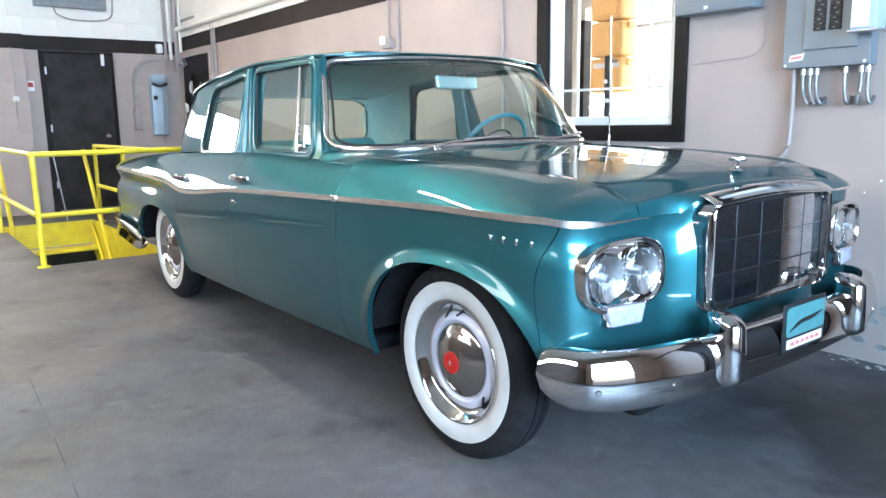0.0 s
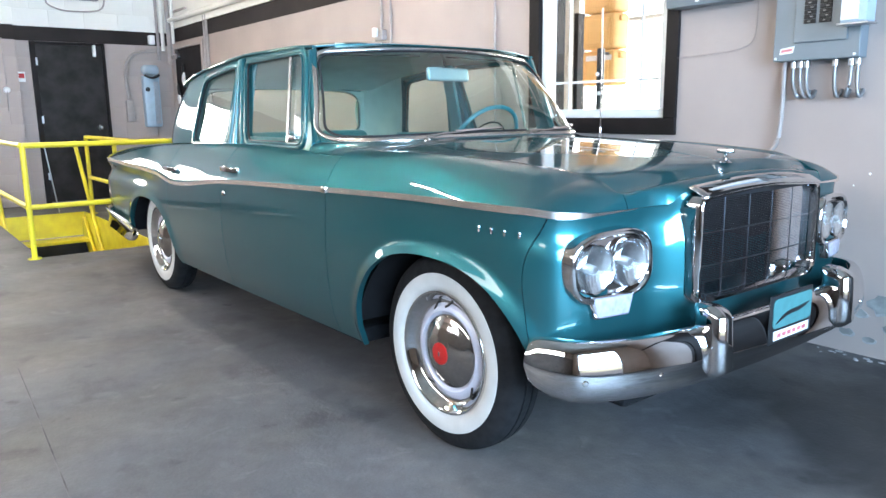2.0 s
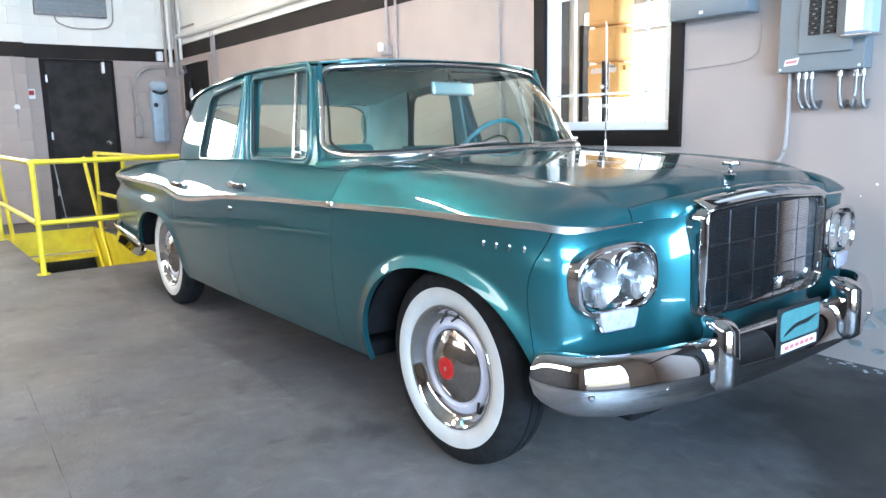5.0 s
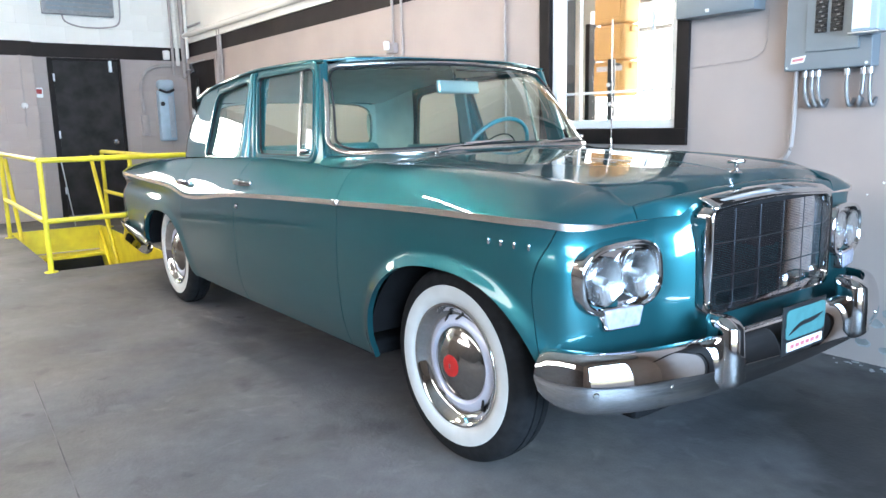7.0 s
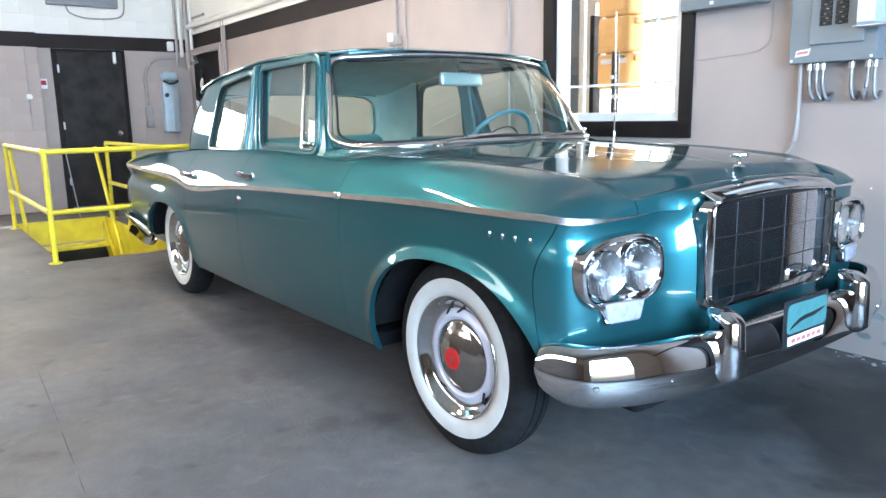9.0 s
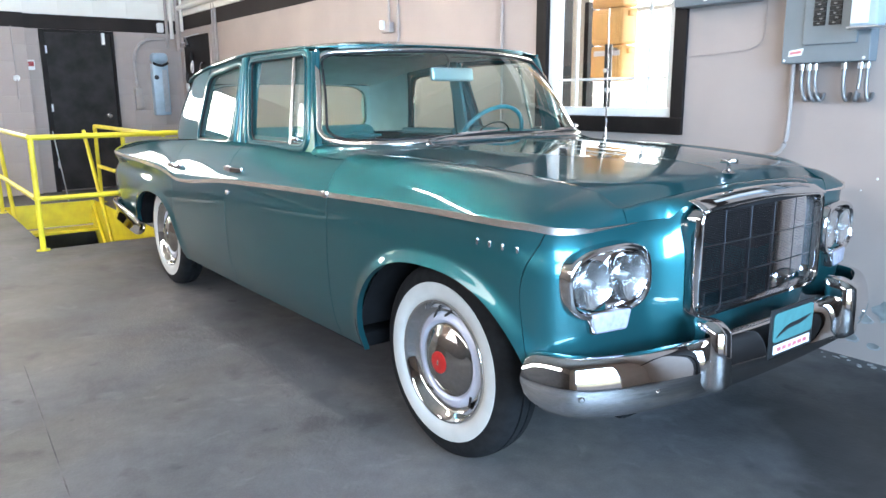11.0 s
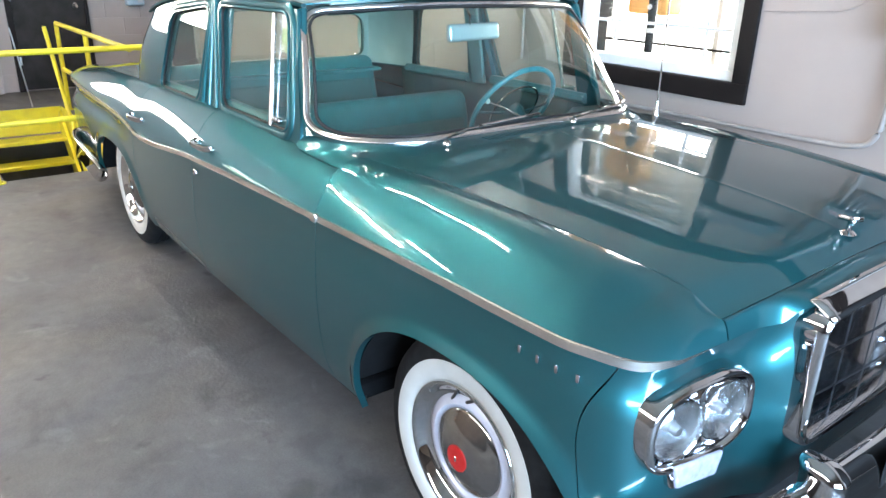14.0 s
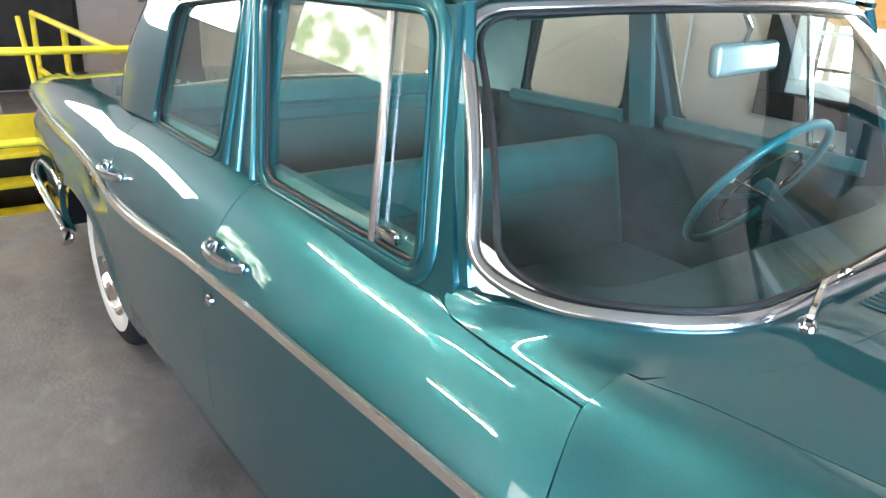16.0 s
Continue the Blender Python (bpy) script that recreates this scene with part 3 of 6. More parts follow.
part("cowl", hem(grid(cowl_point, 24, len(COWL_Y) - 1)), PAINT, car)
part("trunk_lid", hem(grid(lambda i, j: (lambda x, u: (x, u * (seam_y(x) - GAP), deck(x, u * (seam_y(x) - GAP))))(-3.99 + 1.2 * i / 20, -1 + 2 * j / 20), 20, 20)), PAINT, car)
part("rear_panel", hem(grid(lambda i, j: (-4.0 - 0.02 * math.sin(math.pi * i / 12), (-1 + 2 * j / 16) * 0.765, 0.33 + (deck(-4.0, (-1 + 2 * j / 16) * 0.76) - 0.33) * i / 12), 12, 16)), PAINT, car)

# ---- roof and windows of the car ----
ROOF_Y = [(-2.72, 0.595), (-2.60, 0.662), (-2.5, 0.670), (-2.35, 0.667), (-2.2, 0.660), (-1.6, 0.655), (-1.2, 0.650), (-1.0, 0.622)]
ROOF_E = [(-2.72, 1.215), (-2.5, 1.285), (-2.2, 1.335), (-1.6, 1.375), (-1.2, 1.375), (-1.0, 1.362)]
ROOF_M = [(-2.72, 1.25), (-2.6, 1.30), (-2.4, 1.36), (-2.0, 1.412), (-1.6, 1.43), (-1.2, 1.417), (-0.95, 1.384)]


def top_x(y):
    return -0.965 - 0.115 * (y / 0.61)**2


def roof_point(i, j, nu=36, nv=28):
    t = i / nu
    u = -1 + 2 * j / nv
    xf, xr = top_x(u * 0.622) + 0.012, -2.70 + 0.10 * u * u
    x = xr + (xf - xr) * t
    y = u * lerp(ROOF_Y, x)
    e, m = lerp(ROOF_E, x), lerp(ROOF_M, x)
    return (x, y, m - (m - e) * abs(u)**2.8)


part("roof", hem(grid(roof_point, 36, 28), 0.004), PAINT, car)
part("headliner", grid(lambda i, j: (lambda p: (p[0], p[1] * 0.97, p[2] - 0.022))(roof_point(i, j, 16, 14)), 16, 14), PALE_VINYL, car, "pale green cloth headliner", True)


def wall_in(z):
    """How far in the side windows lean: half width at height z."""
    return 0.724 - 0.175 * (z - 0.955)


def on_side(x, z, side, out=0.0):
    return Vector((x, side * (wall_in(z) + out), z))


FRONT_WIN = [(-1.032, 0.968), (-1.113, 1.335), (-1.700, 1.325), (-1.600, 0.965)]
REAR_WIN = [(-1.860, 0.948), (-1.805, 1.318), (-2.235, 1.265), (-2.345, 0.940)]


def frame_loop(corners, side, grow, r, out=0.0):
    c = Vector((sum(p[0] for p in corners) / 4, 0, sum(p[1] for p in corners) / 4))
    pts = []
    for x, z in corners:
        pts.append((x + math.copysign(grow, x - c.x), 0, z + math.copysign(grow, z - c.z)))
    return [on_side(p.x, p.z, side, out) for p in rounded(pts, r, 6)]


for side in (-1, 1):
    up = (0, side, 0.2)
    for door, corners, r in (("front", FRONT_WIN, 0.05), ("rear", REAR_WIN, 0.06)):
        part("window_frame", sweep(frame_loop(corners, side, 0.022, r + 0.02, 0.006), bead(0.036, 0.018), True, up), PAINT, car)
        part("window_trim", sweep(frame_loop(corners, side, 0.006, r, 0.014), flat(0.008, 0.008), True, up), PAINT, car)
        part("window_seal", sweep(frame_loop(corners, side, -0.002, r, 0.003), flat(0.008, 0.010), True, up), BLACK, car, "black rubber window seal")
        bm = bmesh.new()
        bm.faces.new([bm.verts.new(p) for p in frame_loop(corners, side, -0.004, r, -0.004)])
        part("side_glass", bm, CAR_GLASS, car, "clear side window glass", False)
    # vent window divider
    part("vent_post", sweep([on_side(-1.174, 0.962, side, 0.006), on_side(-1.226, 1.33, side, 0.006)], flat(0.017, 0.016, 0.3), False, up), BRIGHT, car, "chrome vent window post")
    part("vent_latch", moved(box(-0.03, 0.03, -0.008, 0.008, -0.01, 0.01, 0.004), Matrix.Translation(on_side(-1.135, 0.985, side, 0.004))), CHROME, car, "chrome vent latch")

    def infill(name, loop, out=0.006):
        bm = bmesh.new()
        fr = [bm.verts.new(on_side(x, z, side, out)) for x, z in loop]
        bk = [bm.verts.new(on_side(x, z, side, -0.03)) for x, z in loop]
        bm.faces.new(fr)
        bm.faces.new(bk[::-1])
        for k in range(len(loop)):
            bm.faces.new((fr[k], fr[k - 1], bk[k - 1], bk[k]))
        part(name, bm, PAINT, car, "", False)
    infill("pillar", [(-1.625, 0.945), (-1.735, 1.36), (-1.785, 1.36), (-1.835, 0.94)], 0.010)
    for xa, xb, w in ((-1.655, -1.748, 0.022), (-1.735, -1.766, 0.016), (-1.805, -1.783, 0.022)):
        part("pillar_rib", sweep([on_side(xa, 0.945, side, 0.010), on_side(xb, 1.352, side, 0.010)], bead(w, 0.022), False, up), PAINT, car)
    infill("pillar", [(-0.945, 0.90), (-0.952, 0.97), (-1.012, 1.15), (-1.066, 1.352), (-1.095, 1.352), (-1.05, 0.90)], 0.006)
    infill("window_header", [(-1.10, 1.345), (-1.14, 1.362), (-1.4, 1.374), (-1.75, 1.368), (-1.8, 1.345), (-1.4, 1.355)], 0.004)
    infill("window_header", [(-1.76, 1.34), (-1.76, 1.38), (-2.1, 1.35), (-2.32, 1.318), (-2.26, 1.285), (-2.0, 1.315)], 0.004)

    # rear roof pillar, curving round to the back window
    def quarter(i, j, nu=12, nv=12):
        t, u = i / nu, j / nv
        bx, by, bz = -2.365 - 0.45 * u, 0.738 + 0.016 * u - 0.060 * u**5, 0.935 - 0.02 * u
        tx, ty, tz = -2.255 - 0.42 * u, 0.664 + 0.032 * u - 0.105 * u**5, 1.325 - 0.095 * u
        bulge = 0.03 * math.sin(math.pi * t)
        return (bx + (tx - bx) * t - 0.075 * math.sin(math.pi * t) * u**2, (by + (ty - by) * t + bulge * 0.25) * side, bz + (tz - bz) * t)
    part("roof_pillar", hem(grid(quarter, 12, 12)), PAINT, car)
    part("inner_pillar", grid(lambda i, j: (lambda p: (p[0] + 0.01, p[1] - side * 0.04, p[2]))(quarter(i, j)), 12, 12), PALE_VINYL, car, "pale green inner roof pillar")
    # drip rail above the doors
    part("drip_rail", sweep([(x, side * (lerp(ROOF_Y, x) + 0.008), lerp(ROOF_E, x) - 0.003) for x in [-2.60 + 1.54 * k / 24 for k in range(25)]], flat(0.018, 0.012), False), PAINT, car)
    # windscreen post
    part("windscreen_post", sweep([(-0.945, side * 0.708, 0.935), (-0.957, side * 0.706, 0.97), (-1.015, side * 0.682, 1.15), (-1.080, side * 0.640, 1.350)], flat(0.050, 0.022, 0.35), False, (0.3, side, 0)), PAINT, car)


def shield_point(t, u):
    """The windscreen: t up from its base, u across from -1 to 1."""
    yb, yt = 0.727 * u, 0.634 * u
    b = Vector((base_x(yb), yb, 0.988 - 0.012 * u * u))
    e = Vector((top_x(yt), yt, 1.371 - 0.024 * u * u))
    p = b.lerp(e, t)
    return p + Vector((0.02, 0, 0.012)) * math.sin(math.pi * t)


part("windscreen", grid(lambda i, j: shield_point(i / 10, -1 + j / 14), 10, 28), CAR_GLASS, car, "lightly tinted curved windscreen")


def shield_loop(inset, r):
    """A loop along the windscreen's border with rounded corners; metres in from the edge."""
    w, h = 0.68, 0.50
    pts = rounded([(-w + inset, inset, 0), (-w * 0.5, inset, 0), (0, inset, 0), (w * 0.5, inset, 0), (w - inset, inset, 0), (w - inset, h - inset, 0), (w * 0.5, h - inset, 0), (0, h - inset, 0), (-w * 0.5, h - inset, 0), (-w + inset, h - inset, 0)], r, 12)
    dense = []
    for p, q in zip(pts, pts[1:] + pts[:1]):
        n = max(1, int((q - p).length / 0.02))
        dense += [p.lerp(q, k / n) for k in range(n)]
    return [shield_point(p.y / h, p.x / w) for p in dense]


part("windscreen_frame", sweep(shield_loop(0.0, 0.085), [(0.0115 * math.copysign(abs(math.cos(math.pi * k / 10))**0.7, math.cos(math.pi * k / 10)), 0.008 * math.copysign(abs(math.sin(math.pi * k / 10))**0.8, math.sin(math.pi * k / 10))) for k in range(20)], True, (1, 0, 0.6)), BRIGHT, car, "chrome windscreen surround")
part("windscreen_seal", sweep(shield_loop(0.017, 0.075), flat(0.008, 0.012), True, (1, 0, 0.6)), BLACK, car, "black rubber windscreen seal")


def back_point(t, u):
    b = Vector((-3.03 + 0.21 * u * u, 0.69 * u, 0.920 + 0.0 * u * u))
    e = Vector((-2.685 + 0.04 * u * u, 0.575 * u, 1.262 - 0.03 * u * u))
    return b.lerp(e, t)


part("back_window", grid(lambda i, j: back_point(i / 6, -1 + j / 10), 6, 20), CAR_GLASS, car, "clear curved back window")


def back_loop(inset, r):
    w, h = 0.62, 0.48
    k = inset
    pts = rounded([(-w + k, k * 0.6, 0), (-w * 0.45, k * 0.6, 0), (w * 0.45, k * 0.6, 0), (w - k, k * 0.6, 0), (w - k, h - k * 0.6, 0), (w * 0.45, h - k * 0.6, 0), (-w * 0.45, h - k * 0.6, 0), (-w + k, h - k * 0.6, 0)], r, 6)
    return [back_point(p.y / h, p.x / w) for p in pts]


lo, li = back_loop(0.0, 0.02), back_loop(0.025, 0.14)
nl = len(lo)
part("back_window_frame", sweep(li, flat(0.022, 0.020), True, (-1, 0, 0.6)), CHROME, car, "chrome back window surround")
part("back_surround", grid(lambda i, j: (lambda p: p + Vector((-0.004, 0, 0.003)))(lo[i % nl].lerp(li[i % nl], j)), nl, 1), PAINT, car)
part("back_lining", grid(lambda i, j: (lambda p: p + Vector((0.012, 0, -0.006)))(lo[i % nl].lerp(li[i % nl], j)), nl, 1), PALE_VINYL, car, "pale green lining round the back window")

# ---- chrome strips, handles, letters ----
for side in (-1, 1):
    def strip(name, ss, w=0.019, h=0.007, lift=0.003):
        pts = []
        for s in ss:
            p = skin(s, 1.0)
            pts.append(Vector((p.x, side * p.y, p.z)) + Vector((0, side * lift, 0)))
        bar = sweep(pts, [(side * a * h, b * w / 2) for a, b in ((-1.0, -1.0), (0.2, -0.98), (0.7, -0.5), (1.0, -0.05), (0.80, 0.30), (0.15, 0.97), (-1.0, 1.0))])
        if name == "front_moulding":
            bar.verts.ensure_lookup_table()
            for i in range(12):
                for j in range(7):
                    v = bar.verts[(len(pts) - 1 - i) * 7 + j]
                    v.co = pts[len(pts) - 1 - i].lerp(v.co, 0.12 + 0.88 * i / 12)
        part("side_moulding", bar, MOULDING, car, "bright side moulding along the crease")
    sa, sb, sc, sd = plan_s(-2.44), plan_s(-1.622), plan_s(DOOR_X), plan_s(0.40)
    se = sd + 0.40
    for s0, s1, n in ((plan_s(-3.85), sa - GAP, 24), (sa + GAP, sb - GAP, 20), (sb + GAP, sc - GAP, 20), (sc + GAP, se, 60)):
        strip("front_moulding" if n == 60 else "side_moulding", [s0 + (s1 - s0) * k / n for k in range(n + 1)])
    # clip at the door gap
    p = skin(sc + 0.01, 1)
    part("moulding_clip", moved(box(-0.012, 0.022, -0.008, 0.008, -0.013, 0.013, 0.003), Matrix.Translation((p.x, side * (p.y + 0.008), p.z))), BRIGHT, car, "chrome moulding clip")
    for hx, hz in ((-1.528, 0.834), (-2.395, 0.795)):
        s = plan_s(hx)
        u = min((k / 60 for k in range(60)), key=lambda k: abs(skin(s, 1 + k).z - hz))
        q = skin(s, 1 + u)
        handle = thing("door_handle", q.x, side * q.y, q.z, "", "")
        handle.parent = car
        handle.matrix_parent_inverse = car.matrix_basis.inverted()
        bar = [(0.075, 0.006, -0.002), (0.055, 0.026, 0.0), (0.0, 0.036, 0.002), (-0.055, 0.030, 0.002), (-0.075, 0.008, 0.0)]
        part("grip", sweep(smooth_line([(q.x + a, side * (q.y + b), q.z + c) for a, b, c in bar], 5), flat(0.014, 0.022), False), CHROME, handle, "chrome pull handle")
        part("escutcheon", moved(box(-0.02, 0.02, -0.006, 0.006, -0.014, 0.014, 0.005), Matrix.Translation((q.x - 0.07, side * (q.y + 0.006), q.z))), CHROME, handle, "chrome handle mount")
        part("escutcheon", moved(box(-0.014, 0.014, -0.006, 0.006, -0.011, 0.011, 0.004), Matrix.Translation((q.x + 0.072, side * (q.y + 0.005), q.z))), CHROME, handle, "chrome handle mount")
    q = skin_at(-1.575, 0.722)
    part("door_lock", moved(lathe([(0.0, 0.010), (0.008, 0.010), (0.013, 0.006), (0.014, 0.0)], 16), Matrix.Translation((q.x, side * q.y, q.z)) @ pose(0, 0, 0, -90 * side)), CHROME, car, "round chrome door lock")
    # four small letter-like bars on the fender
    for k in range(4):
        q = skin_at(0.238 + 0.050 * k, 0.764 - 0.001 * k)
        part("badge_bar", moved(box(-0.004, 0.004, -0.003, 0.003, -0.009, 0.009, 0.002), Matrix.Translation((q.x, side * (q.y + 0.002), q.z))), CHROME, car, "small plain chrome badge bar")

# ---- wheels ----
def wheel(x, y, side, steer=0.0, name="wheel"):
    w = thing(name, x, y, 0.325, "", "")
    w.parent = car
    w.matrix_parent_inverse = car.matrix_basis.inverted()
    m = Matrix.Translation((x, y, 0.325)) @ pose(0, 0, 0, 0, 0, steer) @ pose(0, 0, 0, -90 * side)
    # the lathe's height axis points out of the car
    part("tyre", moved(lathe([(0.205, 0.055), (0.215, 0.066), (0.262, 0.072), (0.268, 0.0715), (0.288, 0.068), (0.305, 0.060), (0.315, 0.052), (0.3215, 0.040), (0.325, 0.02), (0.318, 0.018), (0.318, 0.014), (0.3255, 0.012), (0.3255, -0.012), (0.318, -0.014), (0.318, -0.018), (0.325, -0.02), (0.3215, -0.045), (0.305, -0.06), (0.26, -0.074), (0.205, -0.06)], 72), m), RUBBER, w, "black tyre")
    part("whitewall", moved(lathe([(0.203, 0.058), (0.210, 0.0680), (0.222, 0.0730), (0.238, 0.0750), (0.252, 0.0747), (0.2615, 0.0735), (0.2630, 0.070)], 72), m), WHITEWALL, w, "wide white sidewall band")
    part("trim_ring", moved(lathe([(0.206, 0.052), (0.207, 0.062), (0.203, 0.069), (0.196, 0.070), (0.188, 0.064), (0.178, 0.046), (0.166, 0.036), (0.160, 0.036), (0.158, 0.030)], 72), m), CHROME, w, "polished chrome trim ring")
    part("rim", moved(lathe([(0.160, 0.030), (0.156, 0.034), (0.146, 0.042), (0.134, 0.045), (0.125, 0.040), (0.120, 0.03), (0.10, 0.03), (0.0, 0.02)], 60), m), WHEEL_PAINT, w, "pale painted steel wheel")
    part("hubcap", moved(lathe([(0.122, 0.030), (0.122, 0.040), (0.117, 0.045), (0.110, 0.047), (0.098, 0.055), (0.075, 0.066), (0.055, 0.072), (0.042, 0.074), (0.038, 0.076), (0.0, 0.078)], 60), m), HUBCAP, w, "domed chrome hubcap")
    part("emblem", moved(lathe([(0.037, 0.075), (0.036, 0.0795), (0.030, 0.081), (0.012, 0.082), (0.0, 0.082)], 36), m), RED if x > -1 else HUBCAP, w, "red enamel hubcap centre" if x > -1 else "plain hubcap centre")
    part("emblem_mark", moved(box(-0.004, 0.004, -0.008, 0.008, 0.081, 0.0835, 0.001), m), CHROME, w, "small bright centre mark")
    for deg in (19, -4, -138, 140):
        part("slot", moved(box(-0.021, 0.021, -0.0045, 0.0045, 0.0395, 0.0455, 0.003), m @ Matrix.Rotation(radians(deg) * -side, 4, "Z") @ Matrix.Translation((0, 0.146, 0.0)) @ pose(0, 0, 0, -18, 0, 38)), BLACK, w, "dark slanting slot in the wheel")
    return w


for side in (-1, 1):
    wheel(0.0, side * 0.730, side, 1.5)
    wheel(-2.87, side * 0.730, side)
    # wheel housings and inner body
    for cx, hw in ((0.012, 0.47), (-2.87, 0.47)):
        bm = grid(lambda i, j: (cx + hw * math.cos(math.pi * (0.13 + 0.80 * i / 20)), side * (0.835 - 0.345 * j / 4), 0.24 + (0.45 if cx > -1 else 0.40) * math.sin(math.pi * (0.13 + 0.80 * i / 20))), 20, 4)
        part("wheel_housing", bm, UNDER, car, "dark undercoated wheel housing")
        part("housing_panel", fill([(cx + hw * math.cos(math.pi * (0.13 + 0.80 * i / 20)), side * 0.49, 0.24 + 0.45 * math.sin(math.pi * (0.13 + 0.80 * i / 20))) for i in range(21)], 0.01, (0, -side, 0)), UNDER, car, "dark inner wheel housing", False)
part("underbody", box(-3.9, 0.48, -0.48, 0.48, 0.20, 0.30, 0.02), UNDER, car, "dark undercoated floor pan", False)
for side in (-1, 1):
    part("sill", box(-2.40, -0.47, min(side * 0.48, side * 0.81), max(side * 0.48, side * 0.81), 0.235, 0.30, 0.02), UNDER, car, "dark sill underside", False)
part("axle", moved(lathe([(0.03, -0.66), (0.03, 0.66)], 12), Matrix.Translation((-2.87, 0, 0.325)) @ pose(0, 0, 0, 90)), UNDER, car)
part("radiator_support", box(0.40, 0.44, -0.50, 0.50, 0.36, 0.84), UNDER, car, "dark radiator support", False)

# ---- nose: headlights, grille, bumper ----
SIGNAL = material("pale signal lens", (0.46, 0.46, 0.56), 0.22, 0.35, 0.15, 60)
REFLECTOR = material("silvered reflector", (0.88, 0.89, 0.92), 0.20, 1.0, 0.10, 60)


def oval(c, a, b, tilt, normal, n=40, power=2.6):
    """A rounded loop about c, half width a and half height b, in the plane facing normal."""
    f = Vector(normal).normalized()
    s = Vector((0, 0, 1)).cross(f).normalized()
    u = f.cross(s)
    out = []
    for k in range(n):
        t = 2 * math.pi * k / n
        ct, st = math.cos(t), math.sin(t)
        p = a * math.copysign(abs(ct)**(2 / power), ct)
        q = b * math.copysign(abs(st)**(2 / power), st)
        p, q = p * math.cos(tilt) - q * math.sin(tilt), p * math.sin(tilt) + q * math.cos(tilt)
        out.append(Vector(c) + s * p + u * q)
    return out, f


for side in (-1, 1):
    # chrome housing round the paired lamps
    nrm = (1, side * 0.12, 0.0)
    c = Vector((0.536, side * 0.634, 0.676))
    lamp_unit = thing("headlight_unit", c.x, c.y, c.z, "", "")
    lamp_unit.parent = car
    lamp_unit.matrix_parent_inverse = car.matrix_basis.inverted()
    loops = []
    for a, b, d in ((0.149, 0.099, -0.07), (0.149, 0.099, 0.006), (0.147, 0.097, 0.014), (0.142, 0.092, 0.018), (0.136, 0.086, 0.018), (0.131, 0.081, 0.012), (0.129, 0.079, -0.004), (0.125, 0.075, -0.008), (0.01, 0.005, -0.008)):
        lp, f = oval(c, a, b, -side * 0.06, nrm, 56, 3.0)
        loops.append([p + f * d for p in lp])
    part("bezel", grid(lambda i, j: loops[j][i % 56], 56, len(loops) - 1), CHROME, lamp_unit, "chrome oval headlight surround")
    for dy, dz, dx in ((0.063, -0.004, -0.003), (-0.063, 0.004, 0.012)):
        lc = c + Vector((dx, side * dy, dz))
        m = Matrix.Translation(lc) @ Vector(nrm).to_track_quat("Z", "X").to_matrix().to_4x4()
        part("lamp_ring", moved(lathe([(0.0685, -0.030), (0.0685, 0.004), (0.0665, 0.008), (0.0635, 0.006), (0.0625, -0.004)], 48), m), CHROME, lamp_unit, "chrome lamp ring")

        def bowl(i, j):
            """The silvered reflector, a shallow bowl with faint flutes."""
            r, t = 0.0635 * j / 12, 2 * math.pi * (i % 60) / 60
            x, y = r * math.cos(t), r * math.sin(t)
            return (x, y, -0.009 + 0.013 * (r / 0.0635)**2 + 0.0005 * math.sin(2 * math.pi * y / 0.011) * min(1.0, j / 4))
        lens = part("lens", moved(lathe([(0.0635, 0.005), (0.058, 0.0095), (0.048, 0.013), (0.034, 0.0155), (0.017, 0.0168), (0.0, 0.017)], 48), m), CLEAR, lamp_unit, "domed clear headlight lens")
        lens.visible_shadow = False
        part("reflector", moved(grid(bowl, 60, 12), m), REFLECTOR, lamp_unit, "silvered headlight reflector")
        part("bulb_shield", moved(lathe([(0.011, -0.010), (0.012, 0.0), (0.009, 0.006), (0.0, 0.008)], 20), m), STEEL, lamp_unit, "dull bulb shield")
    # turn signal below
    tc = Vector((0.535, side * 0.636, 0.566))
    body = box(-0.03, 0.020, -0.070, 0.070, -0.032, 0.034, 0.010, segments=3)
    for v in body.verts:
        v.co.y *= 1.0 + 4.0 * v.co.z
    sig = part("turn_signal", moved(body, Matrix.Translation(tc) @ pose(0, 0, 0, 0, 0, side * 10)), CHROME, car, "tapered chrome and clear turn signal")
    lens = box(0.014, 0.027, -0.061, 0.061, -0.026, 0.030, 0.008, segments=3)
    for v in lens.verts:
        v.co.y *= 1.0 + 4.0 * v.co.z
    part("lens", moved(lens, Matrix.Translation(tc) @ pose(0, 0, 0, 0, 0, side * 10)), SIGNAL, sig, "pale signal lens")

# grille shell
GX, GW, G0, G1 = 0.60, 0.345, 0.535, 0.862


def shell_loop(grow, dx):
    pts = [(GX + dx, -GW - grow, G0 - grow), (GX + dx, GW + grow, G0 - grow), (GX + dx + 0.0, GW + grow, G1 - 0.02 + grow), (GX + dx, 0, G1 + grow), (GX + dx, -GW - grow, G1 - 0.02 + grow)]
    out = rounded(pts, 0.045, 6)
    return [Vector((p.x - 0.10 * (p.y * p.y), p.y, p.z)) for p in out]


